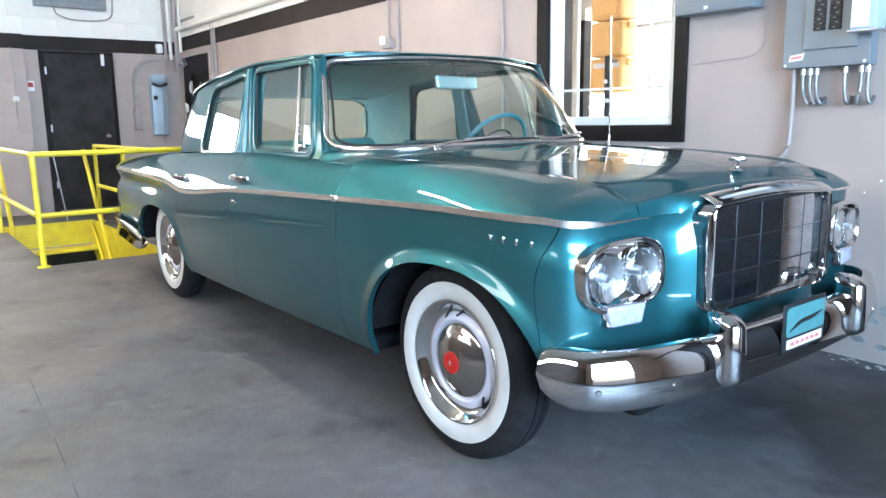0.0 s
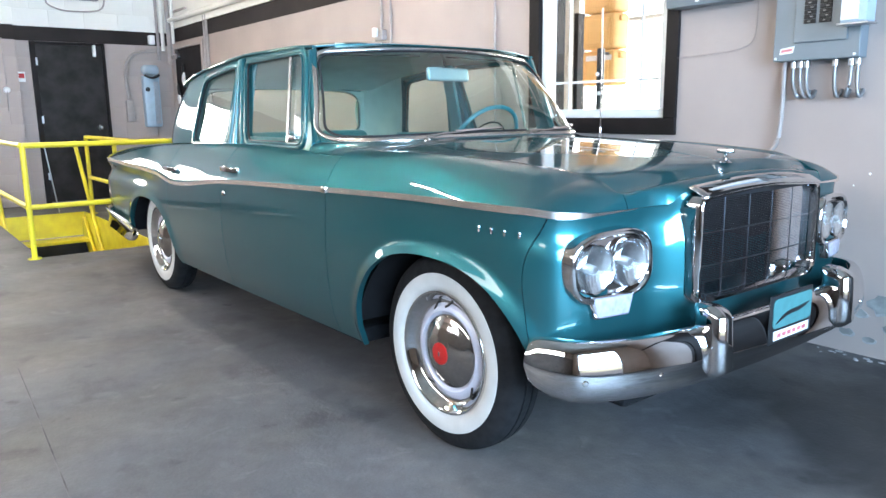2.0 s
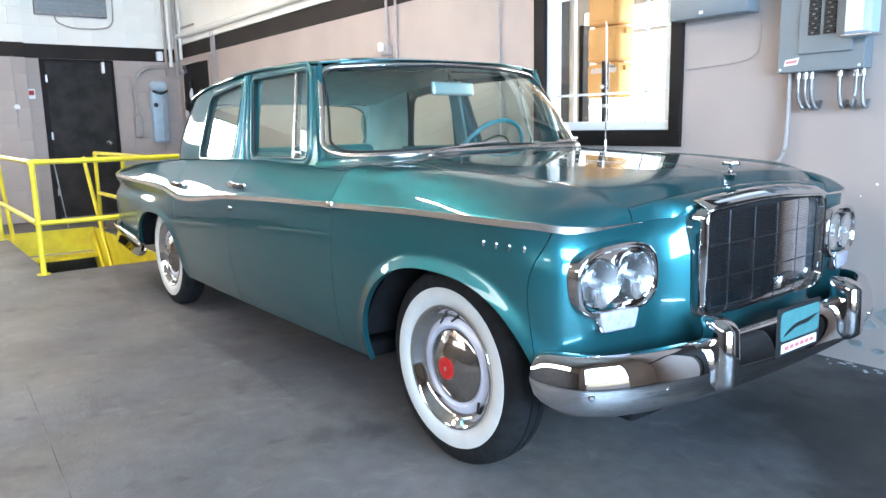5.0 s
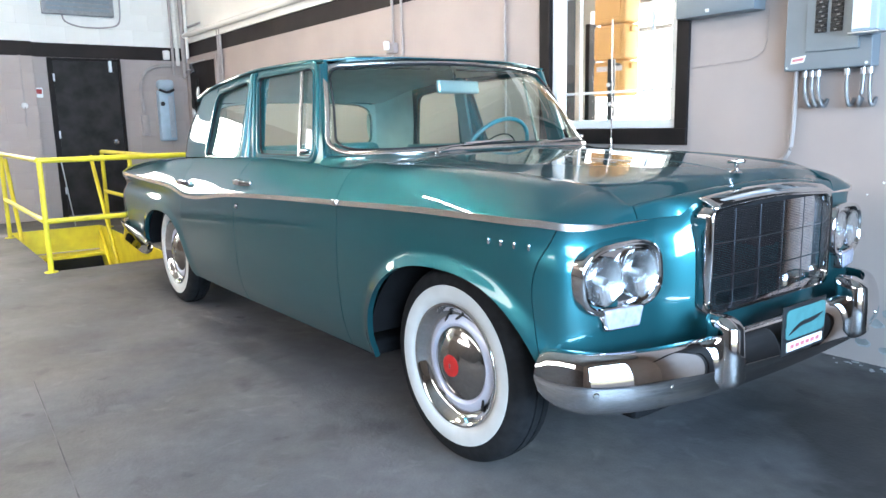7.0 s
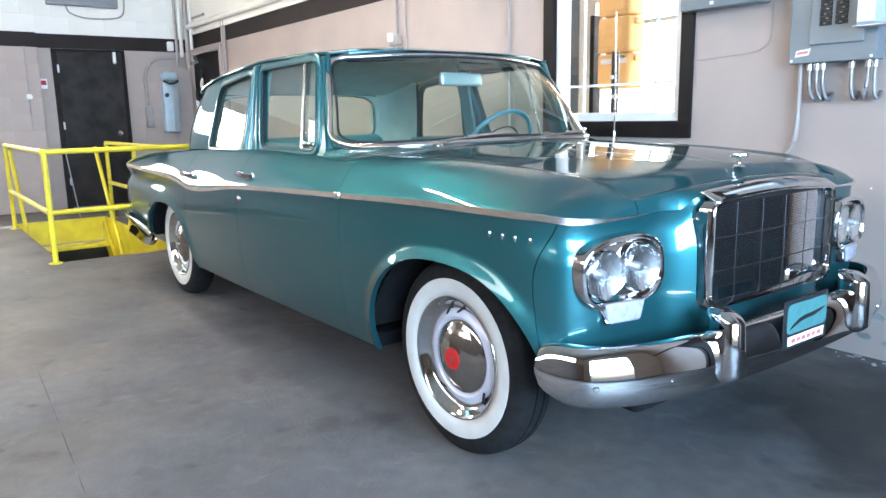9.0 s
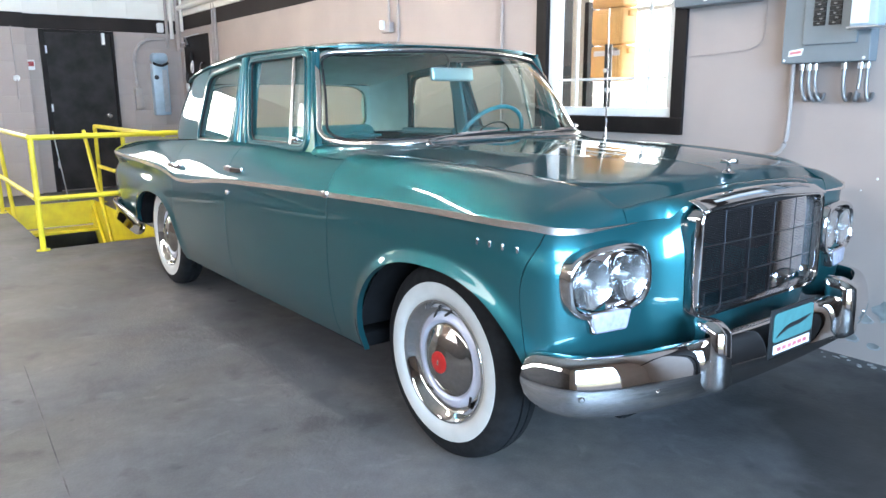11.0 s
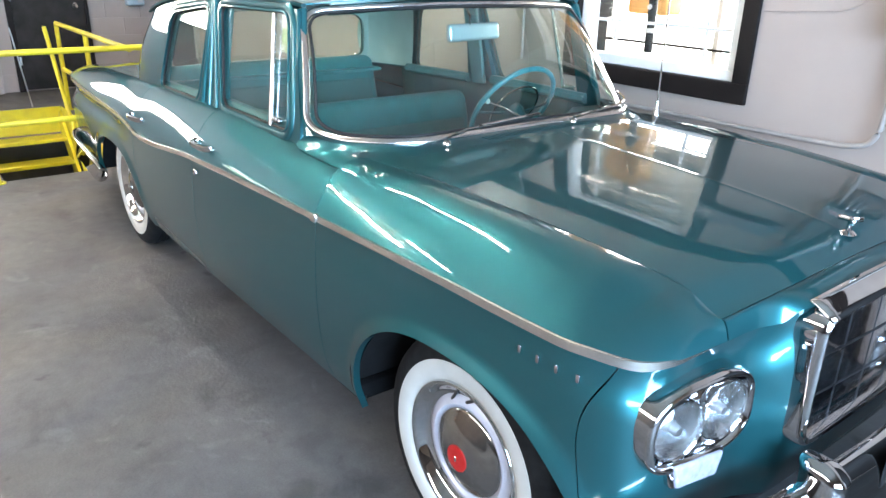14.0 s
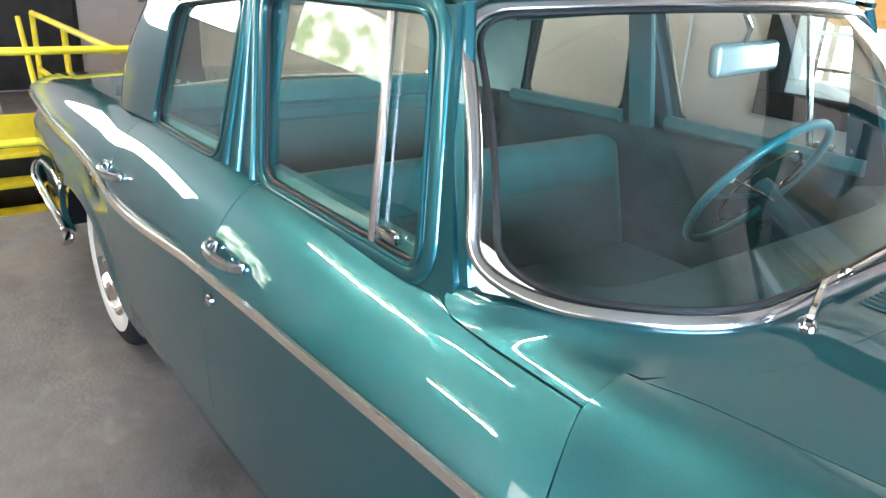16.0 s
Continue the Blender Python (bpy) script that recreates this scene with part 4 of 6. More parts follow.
g_loops = [shell_loop(0.008, -0.06), shell_loop(0.010, 0.016), shell_loop(0.008, 0.030), shell_loop(0.002, 0.036), shell_loop(-0.006, 0.034), shell_loop(-0.009, 0.020), shell_loop(-0.010, -0.005)]
ng = len(g_loops[0])
part("grille_shell", grid(lambda i, j: g_loops[j][i % ng], ng, len(g_loops) - 1), CHROME, car, "chrome grille surround")
part("grille_hood_cap", grid(lambda i, j: (lambda u, t: (GX + 0.038 - 0.058 * t - 0.10 * (u * 0.33)**2, u * 0.342, G1 - 0.004 - 0.018 * u * u + 0.028 * math.sin(t * 1.3)))(-1 + i / 12, j / 4), 24, 4), CHROME, car, "chrome cap above the grille", True, 0.005)
part("grille_back", grid(lambda i, j: (GX - 0.008 - 0.10 * ((-1 + i / 8) * 0.33)**2, (-1 + i / 8) * 0.335, G0 - 0.004 + (G1 - 0.015 - G0 + 0.01) * j / 2), 16, 2), BLACK, car, "dark grille backing")
gr = part("grille_mesh", box(GX - 0.01, GX - 0.008, -0.1, 0.1, 0.6, 0.7), BLACK, car, "fine horizontal grille bars", False)
bm = bmesh.new()
nb = 56
for k in range(nb):
    z = G0 + 0.004 + (G1 - 0.035 - G0) * k / (nb - 1)
    join(bm, sweep([(GX + 0.004 - 0.10 * (u * 0.33)**2, u * 0.33, z) for u in [-1 + q / 6 for q in range(13)]], [(-0.002, -0.0019), (0.003, -0.0019), (0.003, 0.0019), (-0.002, 0.0019)]))
bm.to_mesh(gr.data)
bm.free()
gr.data.materials.clear()
GRILLE_BAR = material("grey grille bars", (0.80, 0.82, 0.87), 0.07, 1.0, 0.1, 30)
DIVIDER = material("dull grille divider", (0.07, 0.073, 0.08), 0.45, 1.0, 0.1, 30)
gr.data.materials.append(GRILLE_BAR)
tagged(gr, kind="stuff")
for k in range(1, 5):
    y = -0.33 + 0.66 * k / 5
    part("grille_divider", box(GX - 0.005 - 0.10 * y * y, GX + 0.0085 - 0.10 * y * y, y - 0.0011, y + 0.0011, G0, G1 - 0.03, 0.0008), DIVIDER, car, "upright chrome grille divider")
for k in range(1, 3):
    z = G0 + (G1 - 0.03 - G0) * k / 3
    part("grille_divider", sweep([(GX + 0.006 - 0.10 * (u * 0.33)**2, u * 0.33, z) for u in [-1 + q / 6 for q in range(13)]], flat(0.008, 0.0022)), DIVIDER, car, "level chrome grille divider")

# front bumper
def tapered(line, profile, n):
    """A swept bar whose two ends narrow to a rounded tip over n points."""
    bm = sweep(line, profile)
    k, m = len(profile), len(line)
    bm.verts.ensure_lookup_table()
    for i in range(m):
        e = min(i, m - 1 - i)
        if e < n:
            f = math.sqrt(max(0.0, 1 - ((n - e) / n)**2)) * 0.55 + 0.45
            for j in range(k):
                v = bm.verts[i * k + j]
                v.co.z = line[i].z + 0.03 * (1 - f) + (v.co.z - line[i].z) * f
    return bm


PINK_INK = material("faded red ink", (0.55, 0.14, 0.16), 0.6, 0, 0.2, 60)
bumper = part("front_bumper", bmesh.new(), CHROME, car, "chrome front bumper wrapping round the corners")
bl = smooth_line([(0.45, -0.858, 0.437), (0.575, -0.80, 0.432), (0.645, -0.66, 0.428), (0.685, -0.45, 0.425), (0.70, -0.2, 0.425), (0.704, 0, 0.425),
                  (0.70, 0.2, 0.425), (0.685, 0.45, 0.425), (0.645, 0.66, 0.428), (0.575, 0.80, 0.432), (0.45, 0.858, 0.437)], 8)
prof = [(-0.030, -0.090), (-0.012, -0.094), (0.002, -0.090), (0.013, -0.080), (0.0195, -0.064), (0.022, -0.045), (0.0215, -0.024), (0.0185, -0.002), (0.0135, 0.020), (0.007, 0.040), (0.000, 0.054), (-0.007, 0.063), (-0.015, 0.067), (-0.034, 0.067), (-0.038, 0.058), (-0.012, 0.0)]
tapered(bl, prof, 7).to_mesh(bumper.data)
bumper.data.shade_smooth()
bumper.data.set_sharp_from_angle(angle=radians(50))
for side in (-1, 1):
    gb = box(-0.05, 0.05, -0.040, 0.040, -0.105, 0.105, 0.034, segments=6)
    for v in gb.verts:
        v.co.x += -0.9 * max(0, v.co.z) ** 2 * 4 - 2.0 * max(0, -v.co.z) ** 2
        v.co.y *= 1 - 0.15 * v.co.z / 0.105
    part("bumper_guard", moved(gb, Matrix.Translation((0.712, side * 0.375, 0.452))), CHROME, bumper, "upright chrome bumper guard")
    for by, bz in ((0.79, 0.40), (0.60, 0.395)):
        k = min(range(1, len(bl) - 1), key=lambda q: abs(bl[q].y - side * by))
        d = (bl[k + 1] - bl[k - 1]).normalized()
        out = Vector((d.y, -d.x, 0)) if d.y > 0 else Vector((-d.y, d.x, 0))
        reach = float(np.interp(bz - bl[k].z, [-0.09, -0.064, -0.045, -0.024, 0.0, 0.04], [0.002, 0.0195, 0.022, 0.0215, 0.018, 0.007]))
        m = Matrix.Translation(Vector((bl[k].x, bl[k].y, bz)) + out * (reach - 0.001)) @ out.to_track_quat("Z", "Y").to_matrix().to_4x4()
        part("bolt", moved(lathe([(0.0, 0.006), (0.006, 0.005), (0.009, 0.0)], 12), m), CHROME, bumper)
plate = part("front_plate", box(0.722, 0.728, -0.128, 0.128, 0.388, 0.540, 0.004), BLACK, bumper, "black front plate with plain teal shapes")
PLATE_TEAL = material("plate teal", (0.06, 0.19, 0.195), 0.5, 0, 0.1, 30)
part("plate_shape", fill(rounded([(0.729, -0.116, 0.437), (0.729, 0.116, 0.437), (0.729, 0.116, 0.528), (0.729, -0.116, 0.528)], 0.02, 5), 0.002, (1, 0, 0)), PLATE_TEAL, plate, "plain teal shape", False)
part("plate_swoosh", fill(smooth_line([(0.7315, -0.10, 0.452), (0.7315, -0.03, 0.470), (0.7315, 0.04, 0.474), (0.7315, 0.10, 0.492), (0.7315, 0.03, 0.486), (0.7315, -0.04, 0.481)], 4, True), 0.0012, (1, 0, 0)), BLACK, plate, "plain dark swoosh", False)
part("plate_bar", box(0.728, 0.731, -0.105, 0.105, 0.400, 0.428), WHITE_TRIM, plate, "plain white bar", False)
for k in range(6):
    part("plate_mark", box(0.7312, 0.7325, -0.088 + 0.030 * k, -0.066 + 0.030 * k, 0.408, 0.420), PINK_INK, plate, "", False)

# rear bumper
rb = part("rear_bumper", bmesh.new(), CHROME, car, "chrome rear bumper")
bl = smooth_line([(-3.20, -0.856, 0.325), (-3.38, -0.862, 0.350), (-3.62, -0.858, 0.370), (-3.88, -0.838, 0.378), (-4.06, -0.76, 0.38), (-4.13, -0.5, 0.38), (-4.15, 0, 0.38), (-4.13, 0.5, 0.38), (-4.06, 0.76, 0.38), (-3.88, 0.838, 0.378), (-3.62, 0.858, 0.370), (-3.38, 0.862, 0.350), (-3.20, 0.856, 0.325)], 8)
tapered(bl, [(p * 0.85, q * 0.8) for p, q in prof[::-1]], 7).to_mesh(rb.data)
rb.data.shade_smooth()
for side in (-1, 1):
    part("tail_light", moved(lathe([(0.0, 0.03), (0.04, 0.025), (0.06, 0.01), (0.065, -0.02)], 24), Matrix.Translation((-4.0, side * 0.66, 0.69)) @ pose(0, 0, 0, 0, -90)), RED, car, "red round tail light")
    part("tail_ring", moved(lathe([(0.066, -0.03), (0.07, 0.0), (0.062, 0.016)], 24), Matrix.Translation((-4.0, side * 0.66, 0.69)) @ pose(0, 0, 0, 0, -90)), CHROME, car, "chrome tail light ring")
    part("bumper_guard", sweep(smooth_line([(-4.05, side * 0.62, 0.50), (-4.17, side * 0.62, 0.46), (-4.18, side * 0.62, 0.36), (-4.10, side * 0.62, 0.26)], 6), flat(0.06, 0.03, 0.4), False, (-1, 0, 0.2)), CHROME, rb, "upright chrome bumper guard")

# ---- ornament, aerial, wipers, washer jets ----
zo = deck(0.48, 0) + 0.001
orn = lathe([(0.020, 0.0), (0.016, 0.005), (0.007, 0.010), (0.0055, 0.030), (0.009, 0.036), (0.006, 0.043), (0.0, 0.045)], 16)
for ang in (-125, 0, 125):
    join(orn, moved(box(-0.002, 0.030, -0.005, 0.005, 0.030, 0.043, 0.003), pose(0, 0, 0, 0, 0, ang + 180)))
part("hood_ornament", moved(orn, Matrix.Translation((0.475, 0, zo))), CHROME, car, "small three-pronged chrome hood ornament")
za = deck(-0.62, 0.68)
part("aerial", join(join(sweep([(-0.63, 0.70, za), (-0.64, 0.705, za + 0.62)], circle(0.0036, 8)), moved(lathe([(0.016, 0), (0.014, 0.012), (0.007, 0.03), (0.006, 0.05)], 14), Matrix.Translation((-0.63, 0.70, za - 0.002)))), moved(lathe([(0.0, -0.008), (0.007, -0.004), (0.008, 0.0), (0.007, 0.004), (0.0, 0.008)], 12), Matrix.Translation((-0.632, 0.701, za + 0.05)))), BRIGHT, car, "thin chrome radio aerial")
for side, tipy in ((-1, 0.04), (1, 0.66)):
    y0 = -0.41 if side < 0 else 0.16
    p0 = Vector((-0.582, y0, deck(-0.582, y0) + 0.010))
    wp = part("wiper", moved(lathe([(0.013, -0.02), (0.013, -0.004), (0.008, 0.003), (0.0, 0.004)], 16), Matrix.Translation(p0)), CHROME, car, "chrome windscreen wiper")
    ys = [y0 + (tipy - y0) * k / 8 for k in range(9)]
    line = [Vector((base_x(y) + 0.005 - 0.03 * k / 8, y, 0.998 + 0.014 * k / 8)) for k, y in enumerate(ys)]
    part("arm", sweep([p0 + Vector((0, 0, 0.01))] + line[2:6], flat(0.010, 0.006)), CHROME, wp)
    part("blade", sweep([p + Vector((0.010, 0, 0.006)) for p in line[3:]], flat(0.009, 0.009)), CHROME, wp)
    part("rubber", sweep([p + Vector((0.0, 0, 0.004)) for p in line[3:]], flat(0.006, 0.010)), BLACK, wp)
SLOT = material("shaded teal slot", (0.006, 0.05, 0.058), 0.6, 0, 0.1, 30)
for k in range(36):
    y = -0.27 + 0.0155 * k
    part("cowl_slot", box(base_x(y) + 0.040, base_x(y) + 0.085, y - 0.0020, y + 0.0020, deck(base_x(y) + 0.062, y) + 0.0005, deck(base_x(y) + 0.062, y) + 0.0025), SLOT, car, "", False)

# ---- inside the car ----
DOOR_CARD = material("deep teal vinyl", (0.010, 0.075, 0.086), 0.5, 0, 0.2, 12, 0.2, 200)
DARK_TEAL = material("teal plastic", (0.02, 0.20, 0.24), 0.3, 0, 0.1, 20)
TRIM_TEAL = material("teal painted trim", (0.045, 0.205, 0.22), 0.35, 0, 0.1, 20)
DASH = material("dark teal dash pad", (0.016, 0.078, 0.088), 0.5, 0, 0.2, 20, 0.2, 200)
part("dashboard", sweep([(base_x(q * 0.64) - 0.13, q * 0.64, 0.882) for q in [-1 + k / 8 for k in range(17)]], [(-0.11, -0.20), (0.09, -0.20), (0.11, 0.02), (0.09, 0.055), (0.0, 0.068), (-0.10, 0.055), (-0.13, 0.02)]), DASH, car, "dark teal dashboard")
part("cabin_floor", box(-2.9, -0.6, -0.70, 0.70, 0.28, 0.31), CARPET, car, "dark carpeted floor", False)
part("firewall", box(-0.62, -0.58, -0.66, 0.66, 0.30, 0.87), UNDER, car, "dark firewall", False)
part("parcel_shelf", box(-3.02, -2.62, -0.66, 0.66, 0.885, 0.905, 0.005), TEAL_VINYL, car, "teal parcel shelf", False)


def seat(name, x, z, back_z, lean):
    s = part(name, box(x, x + 0.52, -0.655, 0.655, z - 0.16, z, 0.05, segments=4), CLOTH, car, "teal vinyl and grey-green cloth bench seat")
    m = Matrix.Translation((x + 0.06, 0, z - 0.10)) @ pose(0, 0, 0, 0, -lean, 0)
    h = back_z - z + 0.12
    part("backrest", moved(box(-0.16, 0.0, -0.655, 0.655, 0, h, 0.06, segments=5), m), TEAL_VINYL, s, "teal vinyl backrest")
    part("backrest_insert", moved(box(-0.05, 0.008, -0.60, 0.60, 0.10, h - 0.14, 0.02, segments=3), m), CLOTH, s, "grey-green cloth insert")
    return s


seat("front_seat", -1.72, 0.54, 0.895, 14)
seat("rear_seat", -2.60, 0.56, 0.985, 16)
for side in (-1, 1):
    part("door_card", grid(lambda i, j: (-0.99 - 1.51 * i / 10, side * (0.775 - 0.05 * (j / 6)**2), 0.33 + 0.615 * j / 6), 10, 6), DOOR_CARD, car, "dark teal vinyl door panel", True, 0.012)
    for x0, x1, z0, z1 in ((-1.00, -1.63, 0.958, 0.958), (-1.82, -2.38, 0.945, 0.930)):
        part("window_ledge", sweep([(x0 + (x1 - x0) * k / 6, side * 0.690, z0 + (z1 - z0) * k / 6) for k in range(7)], flat(0.05, 0.045, 0.3)), TRIM_TEAL, car, "teal painted inner window ledge")
    part("inner_post", sweep([(-1.730, side * 0.685, 0.93), (-1.742, side * 0.655, 1.14), (-1.752, side * 0.612, 1.36)], flat(0.020, 0.10, 0.3), False, (1, 0, 0)), TRIM_TEAL, car, "teal painted inner door post")
    part("window_crank", moved(lathe([(0.0, 0.03), (0.014, 0.028), (0.016, 0.0)], 14), Matrix.Translation((-1.25, side * 0.72, 0.72)) @ pose(0, 0, 0, 90 * side)), CHROME, car, "chrome window crank")
# steering wheel
sw = thing("steering_wheel", -1.02, 0.36, 0.93, "", "")
sw.parent = car
sw.matrix_parent_inverse = car.matrix_basis.inverted()
m = Matrix.Translation((-1.10, 0.345, 0.935)) @ pose(0, 0, 0, 0, -58, 0)
part("rim", moved(sweep([(0.205 * math.cos(2 * math.pi * k / 48), 0.205 * math.sin(2 * math.pi * k / 48), 0) for k in range(48)], circle(0.011, 12), True), m), DARK_TEAL, sw, "teal steering wheel rim")
part("spoke", moved(sweep([(0, -0.2, 0), (0, -0.1, -0.02), (0, 0, -0.035), (0, 0.1, -0.02), (0, 0.2, 0)], flat(0.012, 0.008)), m), DASH, sw)
part("horn_ring", moved(sweep([(0.12 * math.cos(2 * math.pi * k / 32), 0.12 * math.sin(2 * math.pi * k / 32), -0.008) for k in range(32)], circle(0.004, 8), True), m), HUBCAP, sw, "chrome horn ring")
part("hub", moved(lathe([(0.0, 0.0), (0.03, -0.004), (0.036, -0.03), (0.026, -0.05), (0.024, -0.30)], 20), m), DASH, sw, "dark teal hub and column")
part("signal_lever", sweep([(-1.02, 0.345, 0.90), (-1.06, 0.24, 0.955), (-1.075, 0.19, 0.975)], circle(0.004, 8)), CHROME, sw, "thin chrome signal lever")
part("lever_knob", moved(lathe([(0.0, 0.012), (0.010, 0.008), (0.012, 0.0), (0.008, -0.010), (0.0, -0.012)], 14), Matrix.Translation((-1.078, 0.18, 0.98))), PALE_VINYL, sw, "pale lever knob")
# mirror
mir = thing("rear_view_mirror", -0.99, 0, 1.27, "", "")
mir.parent = car
mir.matrix_parent_inverse = car.matrix_basis.inverted()
part("mirror_shell", moved(box(-0.014, 0.014, -0.14, 0.14, -0.032, 0.032, 0.013, segments=4), Matrix.Translation((-1.02, 0.045, 1.262)) @ pose(0, 0, 0, 0, -6, 8)), material("mirror shell", (0.50, 0.66, 0.70), 0.25, 0.6), mir, "pale metallic mirror back")
part("stem", sweep([(-1.015, 0.02, 1.285), (-1.0, 0.01, 1.32), (-1.02, 0.0, 1.362)], circle(0.006, 8)), CHROME, mir)
for side in (-1, 1):
    part("sun_visor", moved(box(-0.012, 0.012, -0.24, 0.24, -0.075, 0.075, 0.010), Matrix.Translation((-1.13, side * 0.30, 1.365)) @ pose(0, 0, 0, 0, 82, 0)), PALE_VINYL, car, "pale sun visor folded up")
    part("visor_rod", sweep([(-1.06, side * 0.55, 1.335), (-1.07, side * 0.30, 1.345), (-1.075, side * 0.08, 1.348)], circle(0.005, 8)), CHROME, car, "thin chrome visor rod")

# ---- things of the garage ----
def leafy_backdrop():
    # the board itself glows; sunlight on leaves is put into its emission colour
    m = glow_material("glowing leaf pattern", (0.6, 0.7, 0.5), 5.0)
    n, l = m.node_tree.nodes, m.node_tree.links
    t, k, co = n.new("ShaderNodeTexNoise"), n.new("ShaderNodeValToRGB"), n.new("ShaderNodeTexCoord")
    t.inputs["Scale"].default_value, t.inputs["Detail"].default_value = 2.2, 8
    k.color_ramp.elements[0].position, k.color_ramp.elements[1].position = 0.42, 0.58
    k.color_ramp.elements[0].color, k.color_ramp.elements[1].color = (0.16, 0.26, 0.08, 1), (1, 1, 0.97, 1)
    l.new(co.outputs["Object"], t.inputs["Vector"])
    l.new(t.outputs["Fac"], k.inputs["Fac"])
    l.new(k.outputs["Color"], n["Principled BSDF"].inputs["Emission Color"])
    return m



def box_thing(name, x0, x1, y0, y1, z0, z1, mat, label, category, bevel=0.006):
    return tagged(part(name, box(x0, x1, y0, y1, z0, z1, bevel), mat, None, ""), label, category)


# window to the next room: black casing, white sash with thin glazing bars
window = structure(thing("window_1", (wx0 + wx1) / 2, WALL_Y, wz0, "", ""), "white sash window in a wide black painted casing")
BW = 0.088
for a in ((wx0, wx1, wz0, wz0 + BW), (wx0, wx1, wz1 - BW, wz1), (wx0, wx0 + BW, wz0 + BW, wz1 - BW), (wx1 - 0.075, wx1, wz0 + BW, wz1 - BW)):
    part("casing", box(a[0], a[1], WALL_Y - 0.018, WALL_Y + T, a[2], a[3], 0.004), BLACK_PAINT, window, "black painted casing", False)
ix0, ix1, iz0, iz1 = wx0 + BW, wx1 - 0.075, wz0 + BW, wz1 - BW
for a in ((ix0, ix1, iz0, iz0 + 0.05), (ix0, ix1, iz1 - 0.05, iz1), (ix0, ix0 + 0.05, iz0 + 0.05, iz1 - 0.05), (ix1 - 0.05, ix1, iz0 + 0.05, iz1 - 0.05)):
    part("sash", box(a[0], a[1], WALL_Y + 0.01, WALL_Y + 0.09, a[2], a[3], 0.006), WHITE_TRIM, window, "white painted sash", False)
for x in (ix0 + 0.20, ix1 - 0.20):
    part("glazing_bar", box(x - 0.007, x + 0.007, WALL_Y + 0.045, WALL_Y + 0.060, iz0 + 0.05, iz1 - 0.05, 0.002), WHITE_TRIM, window, "", False)
for z in (iz0 + 0.21, iz1 - 0.21):
    part("glazing_bar", box(ix0 + 0.05, ix1 - 0.05, WALL_Y + 0.0445, WALL_Y + 0.0605, z - 0.007, z + 0.007, 0.002), WHITE_TRIM, window, "", False)
part("pane", box(ix0 + 0.04, ix1 - 0.04, WALL_Y + 0.051, WALL_Y + 0.054, iz0 + 0.04, iz1 - 0.04), CLEAR, window, "clear pane", False).visible_shadow = False

# the next room
NY = 5.2
slab("floor_office", [(-8.0, 2.5, WALL_Y + T, NY + 0.2, -0.18, 0.0)], material("pale vinyl floor", (0.5, 0.48, 0.44), 0.4, 0, 0.1, 3), "pale floor of the next room")
slab("ceiling_office", [(-8.0, 2.5, WALL_Y + T, NY + 0.2, 2.7, 2.8)], material("dull tan ceiling boards", (0.18, 0.16, 0.125), 0.7, 0, 0.15, 3, 0.2, 30), "dull tan ceiling of the next room")
slab("wall_office", [(-8.0, -4.80, NY, NY + 0.15, 0, 2.7), (-4.80, 2.5, NY, NY + 0.15, 0, 0.12), (-4.80, 2.5, NY, NY + 0.15, 2.45, 2.7), (-8.15, -8.0, WALL_Y + T, NY, 0, 2.7), (2.5, 2.65, WALL_Y + T, NY, 0, 2.7)],
     WHITE_PAINT, "pale wall of the next room")
win2 = structure(thing("window_2", -1.2, NY, 0.12, "", ""), "wide bright window of the next room")
part("mullion", box(-4.86, -4.79, NY - 0.03, NY + 0.1, 0.95, 2.30, 0.004), BLACK_PAINT, win2, "dark window post", False)
for x in (-3.3, -1.9, -0.4, 1.1):
    part("mullion", box(x - 0.03, x + 0.03, NY - 0.01, NY + 0.1, 0.12, 2.45, 0.004), WHITE_TRIM, win2, "white window post", False)
part("transom", box(-4.79, -2.2, NY - 0.02, NY + 0.09, 0.70, 0.722, 0.004), DARK_BAND, win2, "dark brown window bar", False)
part("transom", box(-4.66, 2.5, NY - 0.012, NY + 0.1, 2.12, 2.17, 0.004), WHITE_TRIM, win2, "white window bar", False)
structure(part("backdrop", box(-9, 5, 7.4, 7.45, -0.2, 4.5), glow_material("bright daylight", (1.0, 0.99, 0.97), 4.5), None, "", False), "overexposed daylight outside the next room")

# hanging traffic signal in the next room
SX, SY, SZ = -1.612, 1.90, 1.250
signal = thing("traffic_signal", SX, SY, SZ, "orange three-section traffic signal hanging in the next room", "traffic signal")
for k in range(3):
    z = SZ + 0.240 * k
    part("section", box(SX - 0.135, SX + 0.135, SY - 0.085, SY + 0.085, z, z + 0.234, 0.022, segments=3), ORANGE, signal, "orange signal section")
    part("back_panel", box(SX - 0.10, SX + 0.10, SY - 0.091, SY - 0.083, z + 0.03, z + 0.204, 0.008), ORANGE, signal, "", False)
    for sx in (SX - 0.142, SX + 0.142):
        part("hinge", box(sx - 0.012, sx + 0.012, SY - 0.03, SY + 0.02, z + 0.18, z + 0.215, 0.005), ORANGE, signal)
part("hanger", sweep([(SX, SY, SZ + 0.71), (SX, SY, 2.72)], circle(0.018, 10)), BLACK, signal, "black hanger pipe")
part("label_strip", box(SX - 0.09, SX + 0.13, SY - 0.098, SY - 0.092, SZ + 0.165, SZ + 0.20, 0.002), WHITE_TRIM, signal, "white paper strip", False)
pole = part("mounting_pipe", sweep([(-1.365, 1.56, 1.075), (-1.365, 1.56, 1.47)], circle(0.024, 14)), BLACK, signal, "black mounting pipe")
